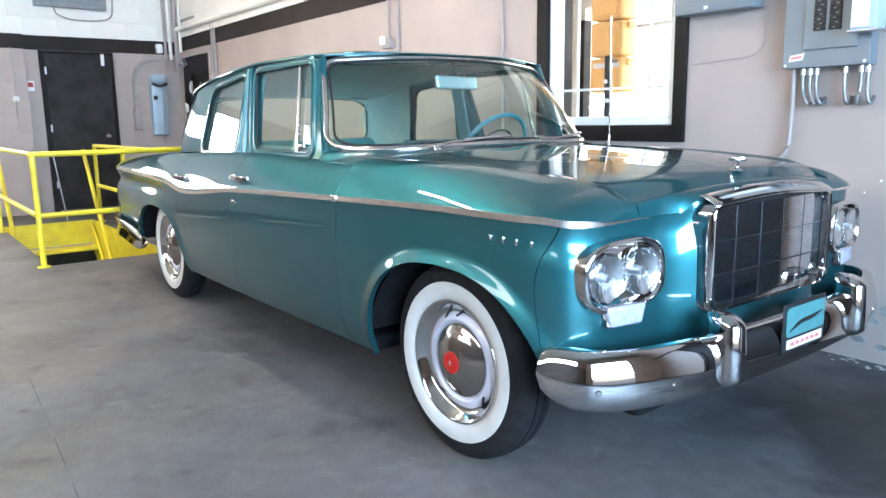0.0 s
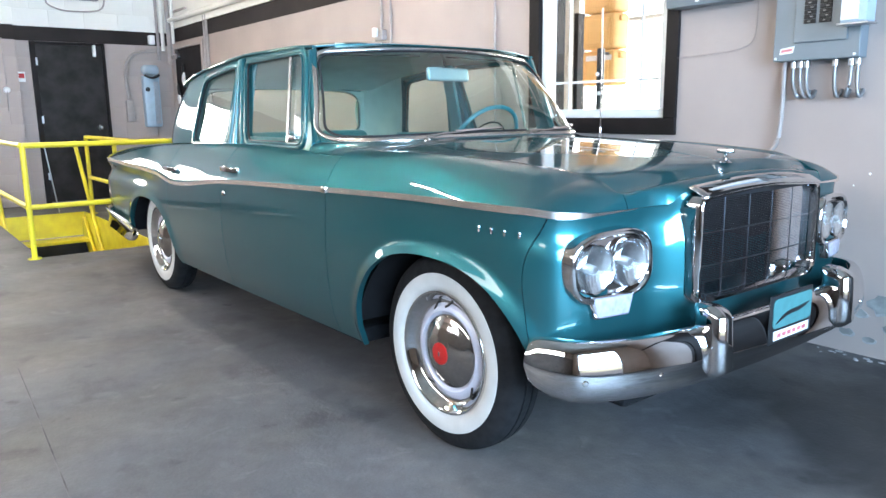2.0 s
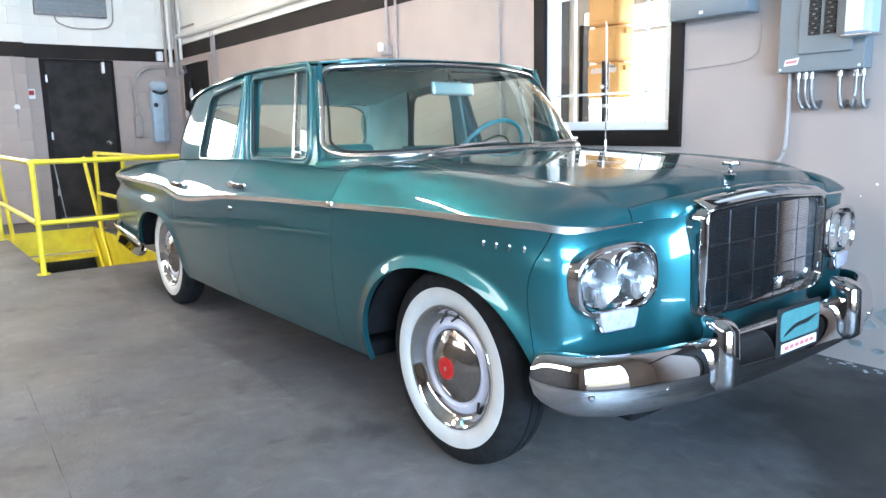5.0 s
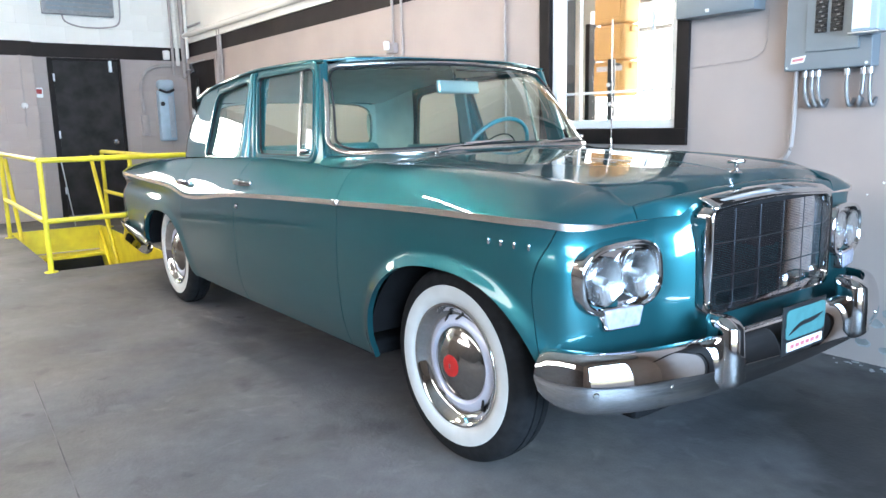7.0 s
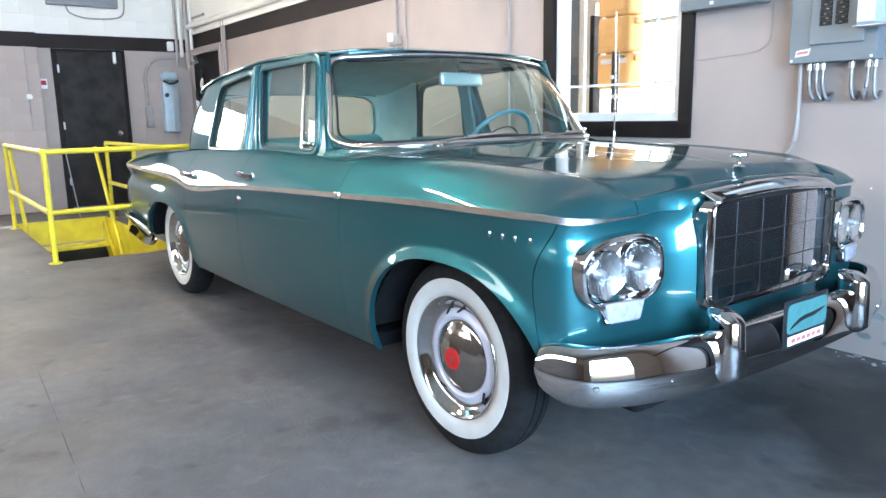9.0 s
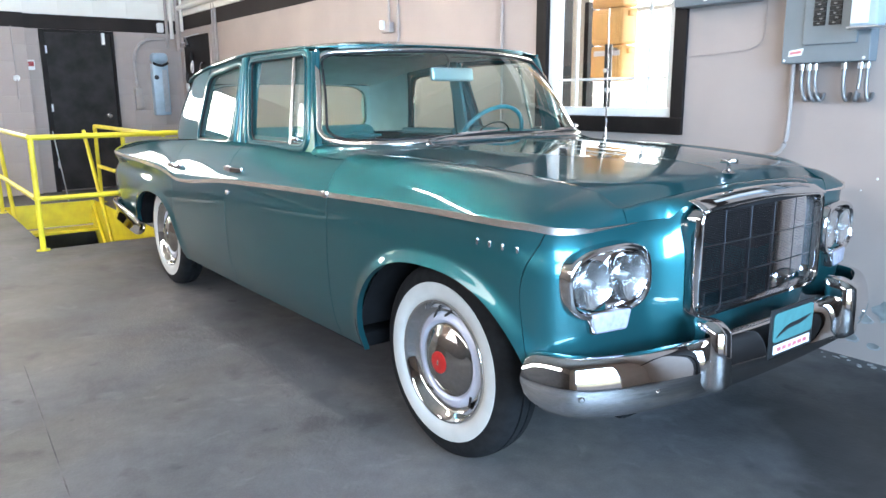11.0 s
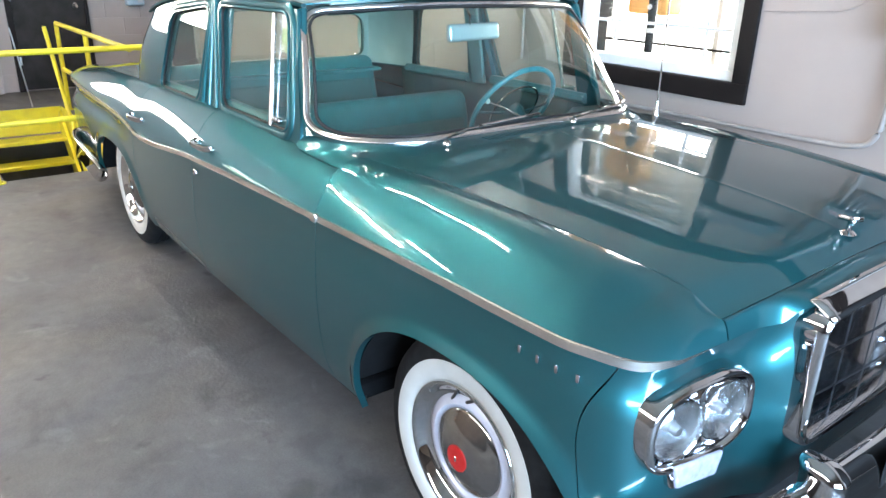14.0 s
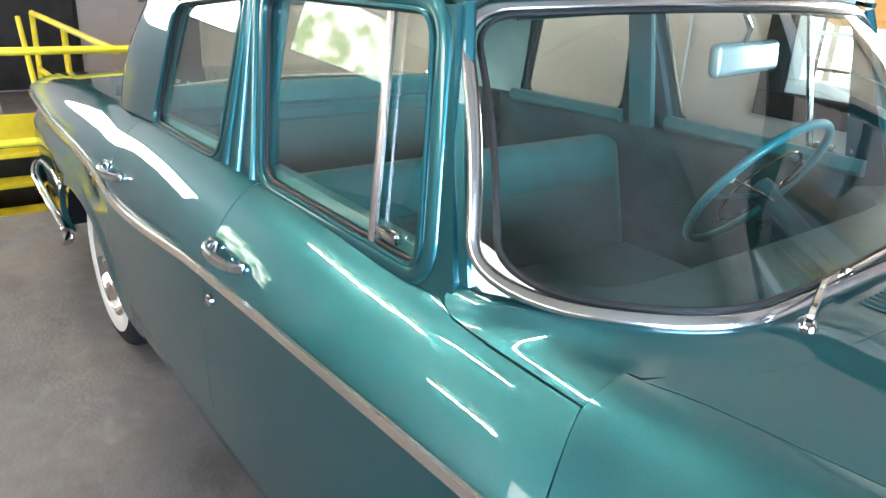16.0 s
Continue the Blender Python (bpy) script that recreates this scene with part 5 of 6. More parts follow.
part("collar", moved(lathe([(0.025, -0.012), (0.030, -0.008), (0.030, 0.008), (0.025, 0.012)], 16), Matrix.Translation((-1.365, 1.56, 1.19))), WHITE_TRIM, pole, "white collar")
part("cap", moved(lathe([(0.0, 0.012), (0.012, 0.008), (0.014, 0.0), (0.010, -0.010)], 14), Matrix.Translation((-1.365, 1.534, 1.31)) @ pose(0, 0, 0, 90)), WHITE_TRIM, pole, "pale round cap")
part("bracket", sweep([(-1.365, 1.56, 1.455), (-1.47, 1.70, 1.455), (SX + 0.09, SY - 0.06, 1.455)], circle(0.010, 8)), BLACK, signal, "black bracket arm")

# electrical panel and boxes
PINK = material("faded red print", (0.62, 0.20, 0.22), 0.6, 0, 0.2, 60)
PX0, PX1, PZ0, PZ1, PF = 0.004, 0.378, 1.292, 1.98, WALL_Y - 0.075
panel = thing("breaker_panel", (PX0 + PX1) / 2, WALL_Y, PZ0, "grey steel breaker panel with two rows of switches", "breaker panel")
part("cabinet", box(PX0, PX1, PF, WALL_Y, PZ0, PZ1, 0.005), GREY_BOX, panel, "grey steel cabinet", False)
cov = part("cover", box(PX0 + 0.095, PX1 - 0.050, PF - 0.012, PF, PZ0 + 0.075, PZ1 - 0.05, 0.005), GREY_BOX, panel, "raised grey cover", False)
for col in (0, 1):
    x = PX0 + 0.138 + 0.066 * col
    for k in range(22):
        z = PZ0 + 0.158 + 0.0195 * k
        part("breaker", box(x, x + 0.050, PF - 0.018, PF - 0.010, z - 0.005, z + 0.0130, 0.0015), BLACK, cov, "black breaker", False)
        part("switch", box(x + 0.018 + 0.010 * (k % 2), x + 0.030 + 0.010 * (k % 2), PF - 0.024, PF - 0.017, z + 0.001, z + 0.007, 0.001), CONDUIT, cov, "", False)
part("sticker", fill([(PX0 + 0.030, PF - 0.001, PZ0 + 0.028), (PX0 + 0.092, PF - 0.001, PZ0 + 0.034), (PX0 + 0.100, PF - 0.001, PZ0 + 0.064), (PX0 + 0.036, PF - 0.001, PZ0 + 0.056)], 0.0012, (0, -1, 0)), WHITE_TRIM, panel, "white and red sticker", False)
part("sticker_bar", fill([(PX0 + 0.038, PF - 0.0022, PZ0 + 0.038), (PX0 + 0.088, PF - 0.0022, PZ0 + 0.043), (PX0 + 0.091, PF - 0.0022, PZ0 + 0.054), (PX0 + 0.041, PF - 0.0022, PZ0 + 0.049)], 0.0008, (0, -1, 0)), PINK, panel, "plain red bar", False)
for x, z in ((PX0 + 0.015, PZ0 + 0.014), (PX1 - 0.02, PZ0 + 0.014)):
    part("screw", moved(lathe([(0.0, 0.004), (0.006, 0.003), (0.007, 0.0)], 10), Matrix.Translation((x, PF, z)) @ pose(0, 0, 0, 90)), WHITE_TRIM, panel)
sb = thing("switch_box", 0.40, WALL_Y, 1.42, "pale steel switch box with a folded cover", "switch box")
part("box", box(0.330, 0.435, PF - 0.10, PF - 0.013, 1.425, 1.98, 0.008), PALE_BOX, sb, "pale steel box", False)
part("cover", box(0.336, 0.405, PF - 0.106, PF - 0.100, 1.435, 1.97, 0.003), WHITE_TRIM, sb, "pale folded cover", False)
part("flange", box(0.322, 0.445, PF - 0.108, PF - 0.015, 1.417, 1.425, 0.002), STEEL, sb, "", False)
box_thing("wiring_trough", -0.565, -0.14, WALL_Y - 0.10, WALL_Y, 1.585, 1.70, GREY_BOX, "grey steel wiring trough fixed to the wall", "wiring trough")
pb2 = box_thing("trough_mark", -0.395, -0.375, WALL_Y - 0.104, WALL_Y - 0.100, 1.600, 1.616, WHITE_TRIM, "small white mark on the wiring trough", "mark", 0.001)
for k, (x, d) in enumerate(((0.086, 0.030), (0.118, 0.030), (0.146, 0.028), (0.268, 0.018), (0.335, -0.016), (0.362, 0.014))):
    c = tube("conduit_stub", rounded([(x, WALL_Y - 0.04, PZ0 + 0.004), (x, WALL_Y - 0.04, PZ0 - 0.095), (x + d * 0.8, WALL_Y - 0.045, PZ0 - 0.158), (x + d * 1.0, WALL_Y - 0.02, PZ0 - 0.160), (x + d * 1.0, WALL_Y, PZ0 - 0.13)], 0.03, 5, False), 0.0085, CONDUIT)
    part("collar", moved(lathe([(0.0085, -0.014), (0.013, -0.013), (0.013, 0.013), (0.0085, 0.014)], 12), Matrix.Translation((x, WALL_Y - 0.04, PZ0 - 0.016))), STEEL, c, "threaded steel collar")
    tagged(c, "short bent galvanised conduit under the breaker panel", "conduit", "conduit stubs under the panel")
c = tube("conduit", rounded([(0.040, WALL_Y - 0.03, PZ0 + 0.004), (0.042, WALL_Y - 0.03, 1.05), (0.03, WALL_Y - 0.03, 0.90), (-0.08, WALL_Y - 0.03, 0.868), (-1.2, WALL_Y - 0.03, 0.86)], 0.10, 8, False), 0.0105, TAUPE_PIPE)
tagged(c, "taupe painted conduit running down and along the wall", "conduit")
c = tube("wire", rounded([(-0.56, WALL_Y - 0.006, 1.345), (-0.20, WALL_Y - 0.006, 1.365), (-0.125, WALL_Y - 0.006, 1.40), (-0.12, WALL_Y - 0.006, 1.585)], 0.05, 6, False), 0.0022, TAUPE, None, 6)
tagged(c, "thin painted wire looping along the wall", "wire")
for x, r in ((-3.30, 0.011), (-3.17, 0.010), (-1.95, 0.009)):
    c = tube("conduit", [(x, WALL_Y - 0.02, 1.0 if x > -3.2 else 1.72), (x, WALL_Y - 0.02, 2.2)], r, TAUPE_PIPE)
    tagged(c, "upright taupe painted conduit on the wall", "conduit", "upright conduits on the wall")
outlet = thing("outlet_box", -3.31, WALL_Y, 1.68, "small pale outlet box with a plug", "outlet")
part("box", box(-3.37, -3.25, WALL_Y - 0.05, WALL_Y, 1.655, 1.735, 0.008), TAUPE_PIPE, outlet, "", False)
part("plug", box(-3.34, -3.30, WALL_Y - 0.09, WALL_Y - 0.05, 1.68, 1.75, 0.01), WHITE_TRIM, outlet, "white plug", False)
for x, z, r in ((0.435, 0.804, 0.006), (0.372, 0.750, 0.004)):
    c = part("wall_anchor", moved(lathe([(0.0, 0.004), (r * 0.6, 0.003), (r, 0.0)], 10), Matrix.Translation((x, WALL_Y, z)) @ pose(0, 0, 0, 90)), WHITE_TRIM)
    tagged(c, "small pale patch where an anchor was filled", "anchor")

# north wall: pipe under the band, small black door in the corner
c = tube("pipe", [(-8.3, WALL_Y - 0.06, 2.30), (-3.9, WALL_Y - 0.06, 2.30)], 0.035, WHITE_PAINT, None, 14)
tagged(c, "off-white painted pipe along the wall", "pipe")
door2 = structure(thing("door_2", -7.75, WALL_Y, 0, "", ""), "black door in the side wall with a chrome closer")
part("leaf", box(-8.25, -7.28, WALL_Y - 0.03, WALL_Y, 0.02, 1.93, 0.004), BLACK_PAINT, door2, "black painted door leaf", False)
for a in ((-8.31, -8.25, 0, 1.99), (-7.28, -7.22, 0, 1.99), (-8.25, -7.28, 1.93, 1.99)):
    part("frame", box(a[0], a[1], WALL_Y - 0.045, WALL_Y, a[2], a[3], 0.003), TAUPE, door2, "", False)
part("closer", box(-8.24, -8.02, WALL_Y - 0.09, WALL_Y - 0.03, 1.80, 1.86, 0.01), CHROME, door2, "bright door closer", False)
part("closer_arm", sweep([(-8.02, WALL_Y - 0.06, 1.83), (-7.8, WALL_Y - 0.16, 1.90), (-7.6, WALL_Y - 0.05, 1.94)], flat(0.02, 0.01)), STEEL, door2)
part("pull", sweep(smooth_line([(-7.50, WALL_Y - 0.03, 1.30), (-7.50, WALL_Y - 0.09, 1.33), (-7.50, WALL_Y - 0.09, 1.55), (-7.50, WALL_Y - 0.03, 1.58)], 5), circle(0.012, 8)), CHROME, door2, "chrome pull")

random.seed(3)
for x, z, turn in ((-7.93, 1.66, 14), (-8.15, 1.41, -10), (-7.79, 1.45, 18)):
    tassel = thing("hanging_tassel", x, WALL_Y - 0.03, z, "small black and white tassel hanging on the black door", "tassel", "tassels on the door")
    for name, dz, rx, rz, mat in (("dark_tuft", 0.0, 0.030, 0.085, BLACK), ("pale_tuft", -0.115, 0.048, 0.080, WHITE_TRIM)):
        tuft = bmesh.new()
        bmesh.ops.create_icosphere(tuft, subdivisions=2, radius=1.0)
        for v in tuft.verts:
            v.co = Vector((v.co.x * rx * (1 - 0.35 * v.co.z), v.co.y * 0.02, v.co.z * rz)) * random.uniform(0.9, 1.08)
        part(name, moved(tuft, Matrix.Translation((x, WALL_Y - 0.05, z + dz)) @ pose(0, 0, 0, 0, turn)), mat, tassel, "black tuft" if mat is BLACK else "white tuft")
for x in (-7.17, -7.09):
    c = tube("conduit", [(x, WALL_Y - 0.02, 1.0), (x, WALL_Y - 0.02, 2.26)], 0.016, TAUPE_PIPE)
    tagged(c, "upright taupe painted conduit beside the black door", "conduit", "upright conduits on the wall")
c = tube("conduit", rounded([(-8.30, WALL_Y - 0.045, 1.80), (-8.30, WALL_Y - 0.045, 2.36), (-8.18, WALL_Y - 0.045, 2.40), (-7.7, WALL_Y - 0.045, 2.40)], 0.08, 7, False), 0.015, TAUPE_PIPE)
tagged(c, "thick taupe painted conduit bending out of the corner", "conduit")

# west wall
door1 = structure(thing("door_1", WEST, -0.08, 0, "", ""), "scuffed black steel door in the back wall")
SCUFFED = material("scuffed black paint", (0.011, 0.009, 0.009), 0.6, 0, 0.2, 5, 0.15, 40, color2=(0.030, 0.027, 0.027), spec=0.2)
part("leaf", box(WEST, WEST + 0.030, -0.44, 0.31, 0.02, 1.95, 0.004), SCUFFED, door1, "scuffed added black panel face", False)
for a in ((-0.50, -0.44, 0, 1.985), (0.31, 0.35, 0, 1.985), (-0.44, 0.31, 1.95, 1.985)):
    part("frame", box(WEST, WEST + 0.045, a[0], a[1], a[2], a[3], 0.003), BLACK_PAINT, door1, "", False)
part("knob", moved(lathe([(0.0, 0.06), (0.02, 0.058), (0.03, 0.045), (0.024, 0.03), (0.012, 0.025), (0.012, 0.006), (0.034, 0.004), (0.034, 0.0)], 18), Matrix.Translation((WEST + 0.03, 0.215, 0.935)) @ pose(0, 0, 0, 0, 90)), CHROME, door1, "bright round door knob")
for z in (0.3, 1.0, 1.7):
    part("hinge", box(WEST + 0.028, WEST + 0.05, -0.452, -0.43, z, z + 0.09, 0.003), STEEL, door1)
part("closer", box(WEST + 0.03, WEST + 0.08, 0.20, 0.235, 1.82, 1.96, 0.006), WHITE_TRIM, door1, "pale door contact", False)
slab("wall_pilaster", [(WEST, WEST + 0.10, -1.4, -0.66, 0, 1.99)], TAUPE, "shallow taupe wall pier", 0.006)
slab("wall_pilaster_band", [(WEST, WEST + 0.107, -1.4, -0.66, 1.99, 2.16)], DARK_BAND, "dark brown band across the pier")
slab("wall_pilaster_upper", [(WEST, WEST + 0.11, -1.4, -0.66, 2.16, CEIL)], WHITE_PAINT, "off-white upper pier")
sign = thing("wall_sign", WEST + 0.10, -0.60, 1.55, "small white and red notice on the wall", "sign")
part("plate", box(WEST, WEST + 0.006, -0.655, -0.575, 1.50, 1.62, 0.001), WHITE_TRIM, sign, "white plate", False)
part("bar", box(WEST + 0.006, WEST + 0.008, -0.645, -0.585, 1.545, 1.60), RED, sign, "plain red bars", False)
# pale wall unit, like a long case with a round top
unit = thing("wall_unit", WEST, 0.89, 0.98, "pale blue steel wall case with a rounded head", "wall case")
part("case", box(WEST, WEST + 0.11, 0.775, 0.985, 0.93, 1.60, 0.022, segments=3), PALE_BOX, unit, "pale blue steel case")
head = box(WEST, WEST + 0.15, 0.775, 0.985, 1.605, 1.735, 0.05, segments=5)
part("head", head, PALE_BOX, unit, "rounded steel head")
part("cradle", sweep([(WEST + 0.135 + 0.02 * math.sin(math.pi * k / 10), 0.785 + 0.019 * k, 1.605 - 0.035 * math.sin(math.pi * k / 10)) for k in range(11)], circle(0.016, 10)), BLACK, unit, "dark curved cradle under the head")
part("lock", moved(lathe([(0.0, 0.02), (0.025, 0.018), (0.03, 0.0)], 16), Matrix.Translation((WEST + 0.11, 0.825, 1.42)) @ pose(0, 0, 0, 0, 90)), BLACK, unit, "dark lock")
part("door_edge", box(WEST + 0.108, WEST + 0.114, 0.90, 0.965, 0.97, 1.52, 0.003), STEEL, unit, "bright steel door strip", False)
c = tube("conduit", rounded([(WEST + 0.04, 0.60, 1.15), (WEST + 0.04, 0.57, 1.70), (WEST + 0.04, 0.70, 1.90), (WEST + 0.04, 1.05, 1.93)], 0.16, 8, False), 0.022, TAUPE_PIPE)
tagged(c, "thick taupe painted cable curving up the wall", "conduit")
box_thing("junction_box", WEST, WEST + 0.07, 0.55, 0.65, 1.00, 1.28, TAUPE_PIPE, "taupe painted junction box on the wall", "junction box", 0.02)
for dx, dy, r, z0 in ((0.06, 1.02, 0.020, 1.80), (0.10, 1.07, 0.026, 1.92), (0.20, 1.12, 0.03, 1.75), (0.34, 1.13, 0.02, 2.0)):
    c = tube("conduit", [(WEST + dx, dy, z0), (WEST + dx, dy, CEIL)], r, TAUPE_PIPE if z0 < 1.9 else WHITE_PAINT)
    tagged(c, "upright painted conduit in the corner", "conduit", "conduits in the corner")
lamp = thing("emergency_light", WEST, 0.97, 2.02, "small white emergency light on the dark band", "light")
part("body", box(WEST + 0.007, WEST + 0.08, 0.90, 0.98, 2.0, 2.12, 0.015), WHITE_TRIM, lamp, "white body")
vent = thing("wall_vent", WEST, 0.1, 2.5, "grey framed wall vent high on the off-white wall", "vent")
part("frame", box(WEST + 0.012, WEST + 0.09, -0.50, 0.32, 2.50, 2.95, 0.012), CONDUIT, vent, "grey steel frame", False)
for k in range(7):
    part("slat", box(WEST + 0.09, WEST + 0.10, -0.45, 0.27, 2.55 + 0.052 * k, 2.585 + 0.052 * k, 0.002), GREY_BOX, vent, "", False)
c = tube("cable", smooth_line([(WEST + 0.05, -0.28, 2.50), (WEST + 0.06, -0.25, 2.42), (WEST + 0.06, -0.12, 2.37), (WEST + 0.06, 0.02, 2.36), (WEST + 0.06, 0.22, 2.37), (WEST + 0.06, 0.36, 2.42), (WEST + 0.05, 0.40, 2.60), (WEST + 0.05, 0.40, 3.2)], 6), 0.010, TAUPE_PIPE)
tagged(c, "taupe cable looping below the wall vent", "cable")
gauge = thing("wall_switch", WEST + 0.1, -0.92, 1.52, "small round switch with a hanging cord", "switch")
part("plate", moved(lathe([(0.0, 0.03), (0.03, 0.025), (0.04, 0.0)], 18), Matrix.Translation((WEST + 0.10, -0.80, 1.40)) @ pose(0, 0, 0, 0, 90)), WHITE_TRIM, gauge, "pale round switch")
part("cord", sweep([(WEST + 0.12, -0.80, 1.40), (WEST + 0.12, -0.805, 1.15)], circle(0.008, 8)), TAUPE_PIPE, gauge, "hanging cord")
part("wire", sweep([(WEST + 0.112, -0.80, 1.43), (WEST + 0.112, -0.80, 2.0)], circle(0.006, 8)), TAUPE_PIPE, gauge)

# ---- stairwell with yellow rails ----
RT = 0.021
well = structure(thing("stairwell", -6, -0.75, 0, "", ""), "stairwell opening in the concrete floor")
part("side", box(fx0, fx1, fy0 - 0.02, fy0, -2.6, -0.002), DIRT, well, "dark concrete well side", False)
part("side", box(fx0, fx1, fy1, fy1 + 0.02, -2.6, -0.45), DIRT, well, "dark concrete well side", False)
part("side", box(fx0 - 0.02, fx0, fy0, fy1, -2.6, -0.30), DIRT, well, "dark concrete well side", False)
part("side", box(fx1, fx1 + 0.02, fy0, fy1, -2.6, -0.18), DIRT, well, "dark concrete well side", False)
part("bottom", box(fx0, fx1, fy0, fy1, -2.62, -2.6), DIRT, well, "dark well bottom", False)
stair = thing("steel_stair", fx0, -0.76, -1.2, "steep yellow painted steel stair going down through the floor", "stair")
part("top_plate", box(fx0 - 0.004, fx0 + 0.02, fy0 + 0.01, fy1 - 0.012, -0.26, 0.006, 0.003), YELLOW, stair, "yellow top riser plate", False)
part("side_plate", box(fx0 + 0.02, fx1, fy1 - 0.010, fy1 - 0.002, -0.45, 0.006, 0.002), YELLOW, stair, "yellow side plate", False)
for k in range(8):
    x, z = fx0 + 0.06 + 0.20 * k, -0.27 - 0.20 * k
    part("tread", box(x, x + 0.24, fy0 + 0.05, fy1 - 0.05, z - 0.035, z, 0.004), YELLOW, stair, "yellow steel tread", False)
for y in (fy0 + 0.035, fy1 - 0.035):
    part("stringer", sweep([(fx0 + 0.02, y, -0.10), (fx0 + 1.75, y, -1.86)], flat(0.03, 0.20, 0.05), False, (0, 0, 1)), YELLOW, stair, "yellow stringer")
    part("handrail", sweep([(fx0 - 0.02, y, 0.80), (fx0 + 0.92, y, -0.50), (fx0 + 1.7, y, -1.35)], circle(RT, 12)), YELLOW, stair, "yellow pipe handrail")


def pipe_part(name, a, b, parent):
    part(name, sweep([a, b], circle(RT, 12)), YELLOW, parent)


def rail(points, posts, label, top=0.872, mid=0.402):
    r = thing("guard_rail", points[0][0], points[0][1], 0, label, "guard rail", "yellow guard rails")
    for a, b in zip(points, points[1:]):
        for name, z in (("top_rail", top), ("mid_rail", mid)):
            pipe_part(name, (*a, z), (*b, z), r)
    for p in posts:
        pipe_part("post", (*p, 0.0), (*p, top), r)
        part("foot", moved(lathe([(0.05, 0.0), (0.05, 0.008), (0.03, 0.010), (0.03, 0.0)], 16), Matrix.Translation((*p, 0.0))), YELLOW, r)
    return r


rail([(-4.55, -1.265), (-4.55, -0.10)], [(-4.55, -1.265), (-4.55, -0.10)], "yellow pipe guard rail across the end of the stairwell")
rail([(-4.60, -1.268), (-6.95, -1.268)], [(-6.95, -1.268)], "yellow pipe guard rail along the stairwell side")
rail([(-7.12, -0.265), (-4.60, -0.265)], [(-7.12, -0.265), (-5.95, -0.265)], "yellow pipe guard rail along the far stairwell side", 0.855, 0.41)
chain = tube("chain", [(-7.40, -0.56, 0.01), (-7.41, -0.60, 0.40), (-7.42, -0.64, 0.80)], 0.007, STEEL, None, 6)
tagged(chain, "thin steel chain hanging beside the stairwell", "chain")

# ---- daylight openings behind the camera's view ----
for name, y0, y1, z0, z1 in (("window_3", -3.45, -1.4, 1.45, 2.06), ("window_4", -5.7, -4.1, 1.50, 2.34)):
    gate = structure(thing(name, WEST, (y0 + y1) / 2, z0, "", ""), "window in the back wall with leaves outside")
    part("pane", box(WEST - 0.02, WEST - 0.016, y0 + 0.03, y1 - 0.03, z0 + 0.03, z1 - 0.03), CLEAR, gate, "", False).visible_shadow = False
    for a, b, c, d in ((y0, y0 + 0.03, z0, z1), (y1 - 0.03, y1, z0, z1), (y0 + 0.03, y1 - 0.03, z0, z0 + 0.03), (y0 + 0.03, y1 - 0.03, z1 - 0.03, z1)):
        part("frame", box(WEST - 0.05, WEST - 0.004, a, b, c, d), GREY_BOX, gate, "", False)
structure(part("backdrop_leaves", box(-14.05, -14.0, -14, 0, -0.19, 7), leafy_backdrop(), None, "", False), "glowing board with sunlit leaves in its colour outside the back window")


def tube_light(x0, x1, y, z, offsets=(-0.035, 0.035)):
    t = thing("fluorescent_light", (x0 + x1) / 2, y, z, "white fluorescent strip light under the ceiling", "ceiling light", "ceiling strip lights")
    part("housing", box(x0, x1, y - 0.06, y + 0.06, z + 0.03, z + 0.09, 0.01), WHITE_TRIM, t, "white housing", False)
    for x in (x0 + 0.15, x1 - 0.15):
        part("hanger", sweep([(x, y, z + 0.09), (x, y, CEIL)], circle(0.005, 6)), STEEL, t, "thin steel hanger rod")
    for d in offsets:
        part("tube", sweep([(x0 + 0.03, y + d, z), (x1 - 0.03, y + d, z)], circle(0.013, 10)), TUBE, t, "lit fluorescent tube")


TUBE = glow_material("lit tube", (1.0, 0.91, 0.80), 160)
for x in (-5.6,):
    for y in (-2.6, -5.0):
        tube_light(x, x + 1.22, y, 3.80)
for x0, x1, y in ((-3.6, -1.75, -0.75), (-3.6, -2.8, -2.05)):
    tube_light(x0, x1, y, 3.40, (0.0,))

# unseen black panel further along the side wall, added to darken the grille's reflection
dark_panel = structure(thing("reflected_panel", 1.9, WALL_Y, 0, "", ""), "added black panel on the side wall, unseen, for the grille to reflect")
part("leaf", box(1.22, 2.60, WALL_Y - 0.030, WALL_Y - 0.004, 0.02, 2.03, 0.004), BLACK_PAINT, dark_panel, "added black panel face", False)
for a in ((1.14, 1.22, 0, 2.03), (2.60, 2.68, 0, 2.03)):
    part("frame", box(a[0], a[1], WALL_Y - 0.045, WALL_Y - 0.004, a[2], a[3], 0.003), BLACK_PAINT, dark_panel, "", False)


CRACK = material("dark crack filler", (0.085, 0.082, 0.082), 0.9, 0, 0.5, 9)
# floor joint, and the blocks of the back wall
joint = structure(part("floor_joint", sweep([(-1.79, -1.775, 0.0), (-1.2, -1.80, 0.0), (-0.5, -1.833, 0.0), (0.6, -1.88, 0.0), (2.6, -1.96, 0.0)], [(-0.003, -0.002), (0.003, -0.002), (0.0022, 0.0008), (-0.0022, 0.0008)]), CRACK, None), "thin dark crack in the concrete floor")
block_mesh = {}


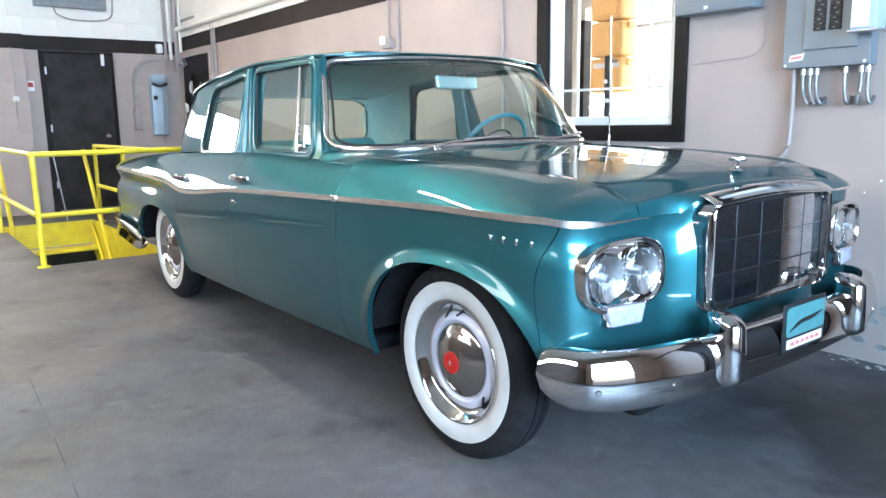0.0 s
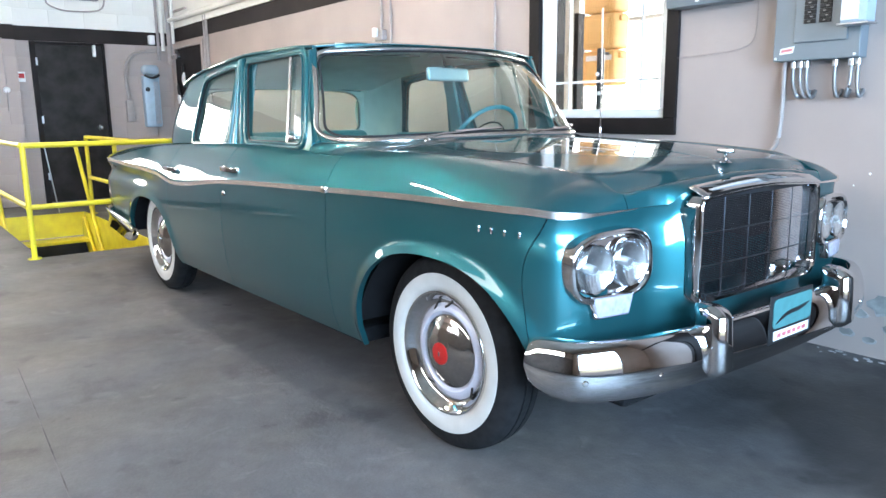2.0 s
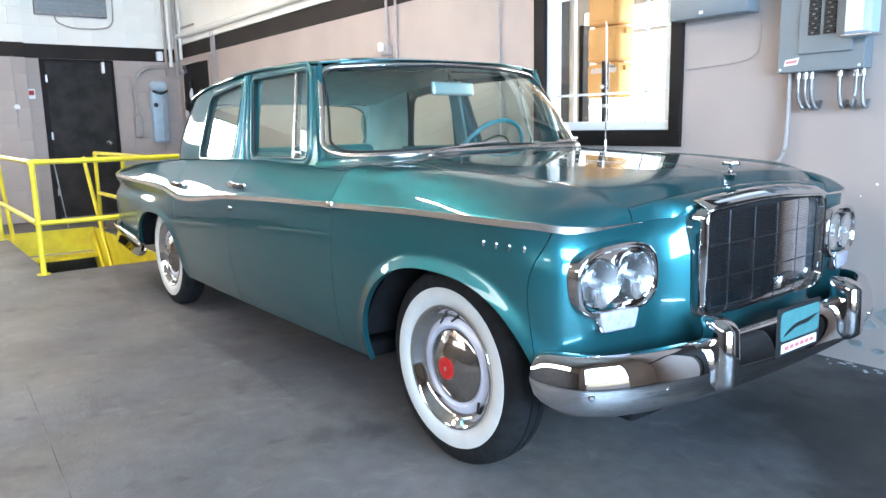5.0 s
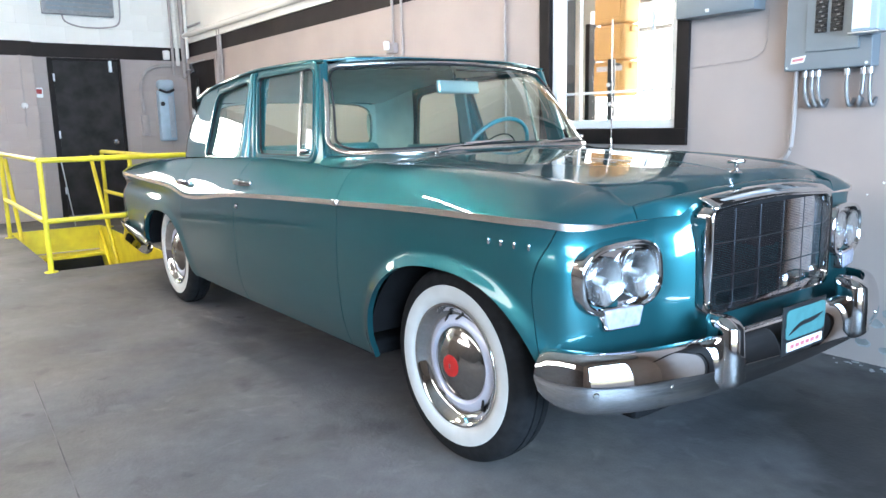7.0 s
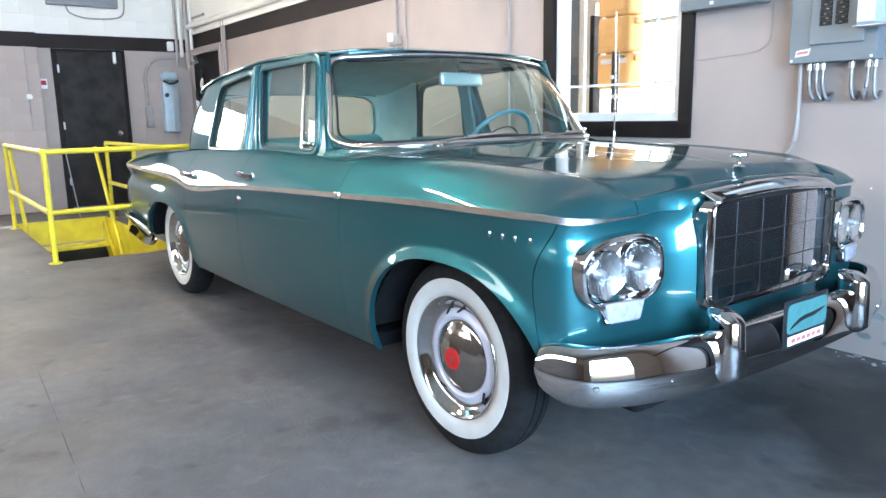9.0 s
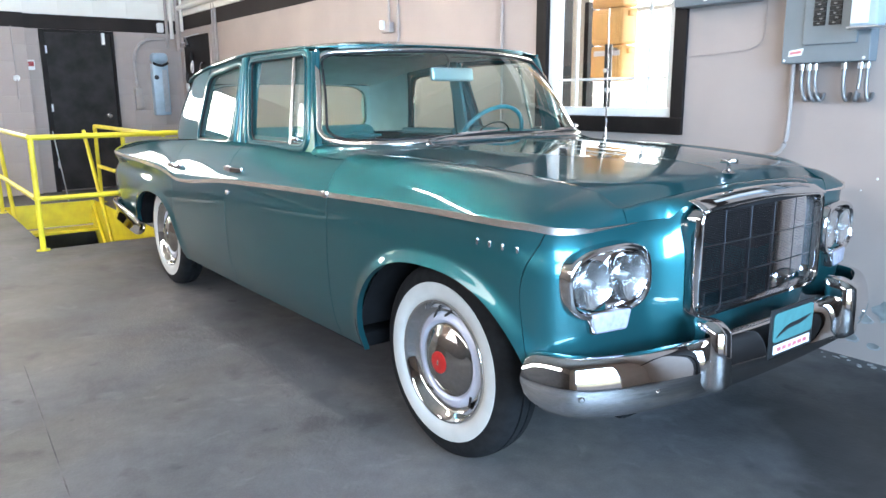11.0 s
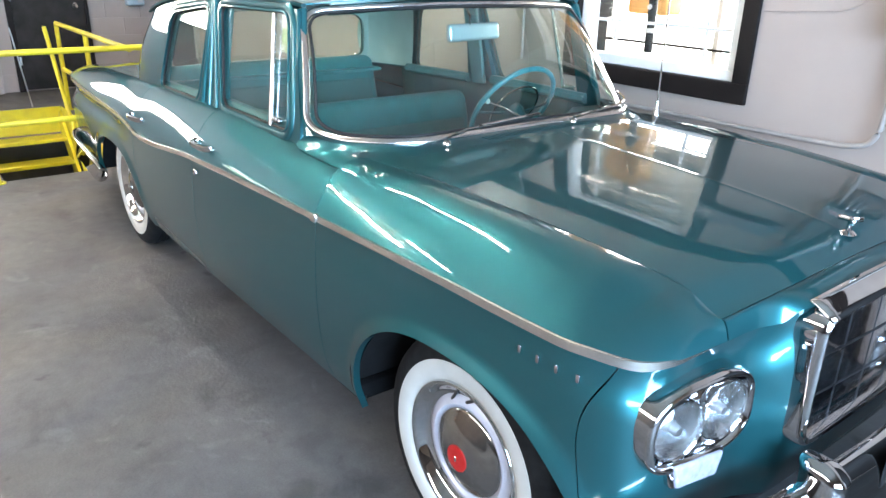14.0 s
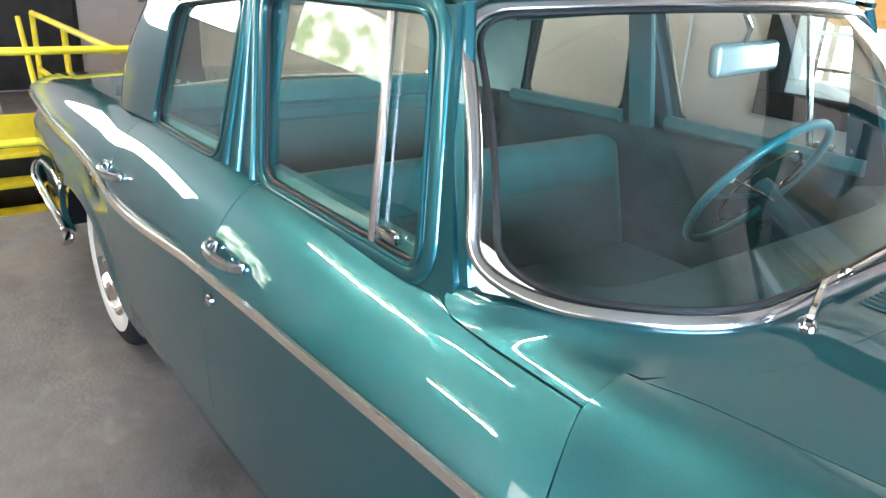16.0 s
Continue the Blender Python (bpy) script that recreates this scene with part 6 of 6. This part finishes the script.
def block(parent, mat, x, y0, y1, z0, z1):
    key = (round(y1 - y0, 3), round(z1 - z0, 3), mat.name)
    if key not in block_mesh:
        bm = box(-0.002, 0.004, 0.003, y1 - y0 - 0.003, 0.003, z1 - z0 - 0.003, 0.0018, segments=1)
        me = bpy.data.meshes.new("block")
        bm.to_mesh(me)
        bm.free()
        me.materials.append(mat)
        block_mesh[key] = me
    ob = new("block", block_mesh[key])
    ob.parent = parent
    ob.matrix_basis = pose(x, y0, z0)


def course(parent, mat, x, y_from, y_to, z0, z1, shift, skip=()):
    y = y_from - (0.2 if shift else 0)
    while y < y_to - 0.02:
        a, b = max(y, y_from), min(y + 0.4, y_to)
        pieces = [(a, b)]
        for s0, s1, zt in skip:
            if z0 < zt:
                pieces = [q for p in pieces for q in ((p[0], min(p[1], s0)), (max(p[0], s1), p[1])) if q[1] - q[0] > 0.03]
        for p, q in pieces:
            block(parent, mat, x, round(p, 3), round(q, 3), round(z0, 3), round(z1, 3))
        y += 0.4


for k in range(10):
    course(west_wall, TAUPE, WEST, -0.66, WALL_Y, 0.199 * k, 0.199 * (k + 1), k % 2, ((-0.50, 0.35, 1.985),))
    course(west_wall, TAUPE, WEST + 0.10, -1.4, -0.66, 0.199 * k, 0.199 * (k + 1), k % 2)
for k in range(8):
    course(west_upper, WHITE_PAINT, WEST + 0.012, -0.66, WALL_Y - 0.03, 2.16 + 0.2 * k, 2.16 + 0.2 * (k + 1), k % 2)
    course(west_upper, WHITE_PAINT, WEST + 0.11, -1.4, -0.66, 2.16 + 0.2 * k, 2.16 + 0.2 * (k + 1), k % 2)


# peeled paint and chips at the foot of the side wall
random.seed(5)
CHIP = material("pale paint chips", (0.36, 0.365, 0.37), 0.7, 0, 0.2, 30)
BARE = material("bare grey plaster", (0.27, 0.28, 0.275), 0.85, 0, 0.25, 14, 0.4, 50)


def flake(x, z, rx, rz, n, grow):
    random.seed(int(x * 1000) + int(z * 3000))
    return [(x + grow * rx * random.uniform(0.7, 1.15) * math.cos(2 * math.pi * q / n), WALL_Y - 0.0005, z + grow * rz * random.uniform(0.6, 1.1) * math.sin(2 * math.pi * q / n)) for q in range(n)]


for x, z, rx, rz in ((0.545, 0.235, 0.065, 0.045), (0.60, 0.135, 0.050, 0.028), (0.455, 0.185, 0.030, 0.020), (0.68, 0.20, 0.055, 0.040), (0.78, 0.10, 0.060, 0.035), (0.40, 0.09, 0.035, 0.018), (0.50, 0.07, 0.028, 0.016)):
    patch = structure(part("trim_patch", fill(flake(x, z, rx, rz, 13, 1.12), 0.0015, (0, -1, 0)), CHIP, None, "", False), "curled pale paint round a bare patch of wall")
    part("bare_plaster", fill([(p[0] - 0.004, p[1] - 0.0015, p[2] + 0.006) for p in flake(x, z, rx, rz, 13, 0.98)], 0.0015, (0, -1, 0)), BARE, patch, "", False)
random.seed(9)
for k in range(22):
    x, y, r = random.uniform(0.30, 0.90), WALL_Y - 0.012 - abs(random.gauss(0, 0.07)), random.uniform(0.005, 0.016)
    n = random.randint(4, 6)
    loop = [(x + r * random.uniform(0.6, 1.2) * math.cos(2 * math.pi * q / n), y - 0.012 + r * random.uniform(0.5, 1.0) * math.sin(2 * math.pi * q / n), 0.0005) for q in range(n)]
    tagged(part("paint_chip", fill(loop, 0.003, (0, 0, 1)), CHIP, None, "", False), "pale flake of wall paint on the concrete", "debris", "paint flakes")
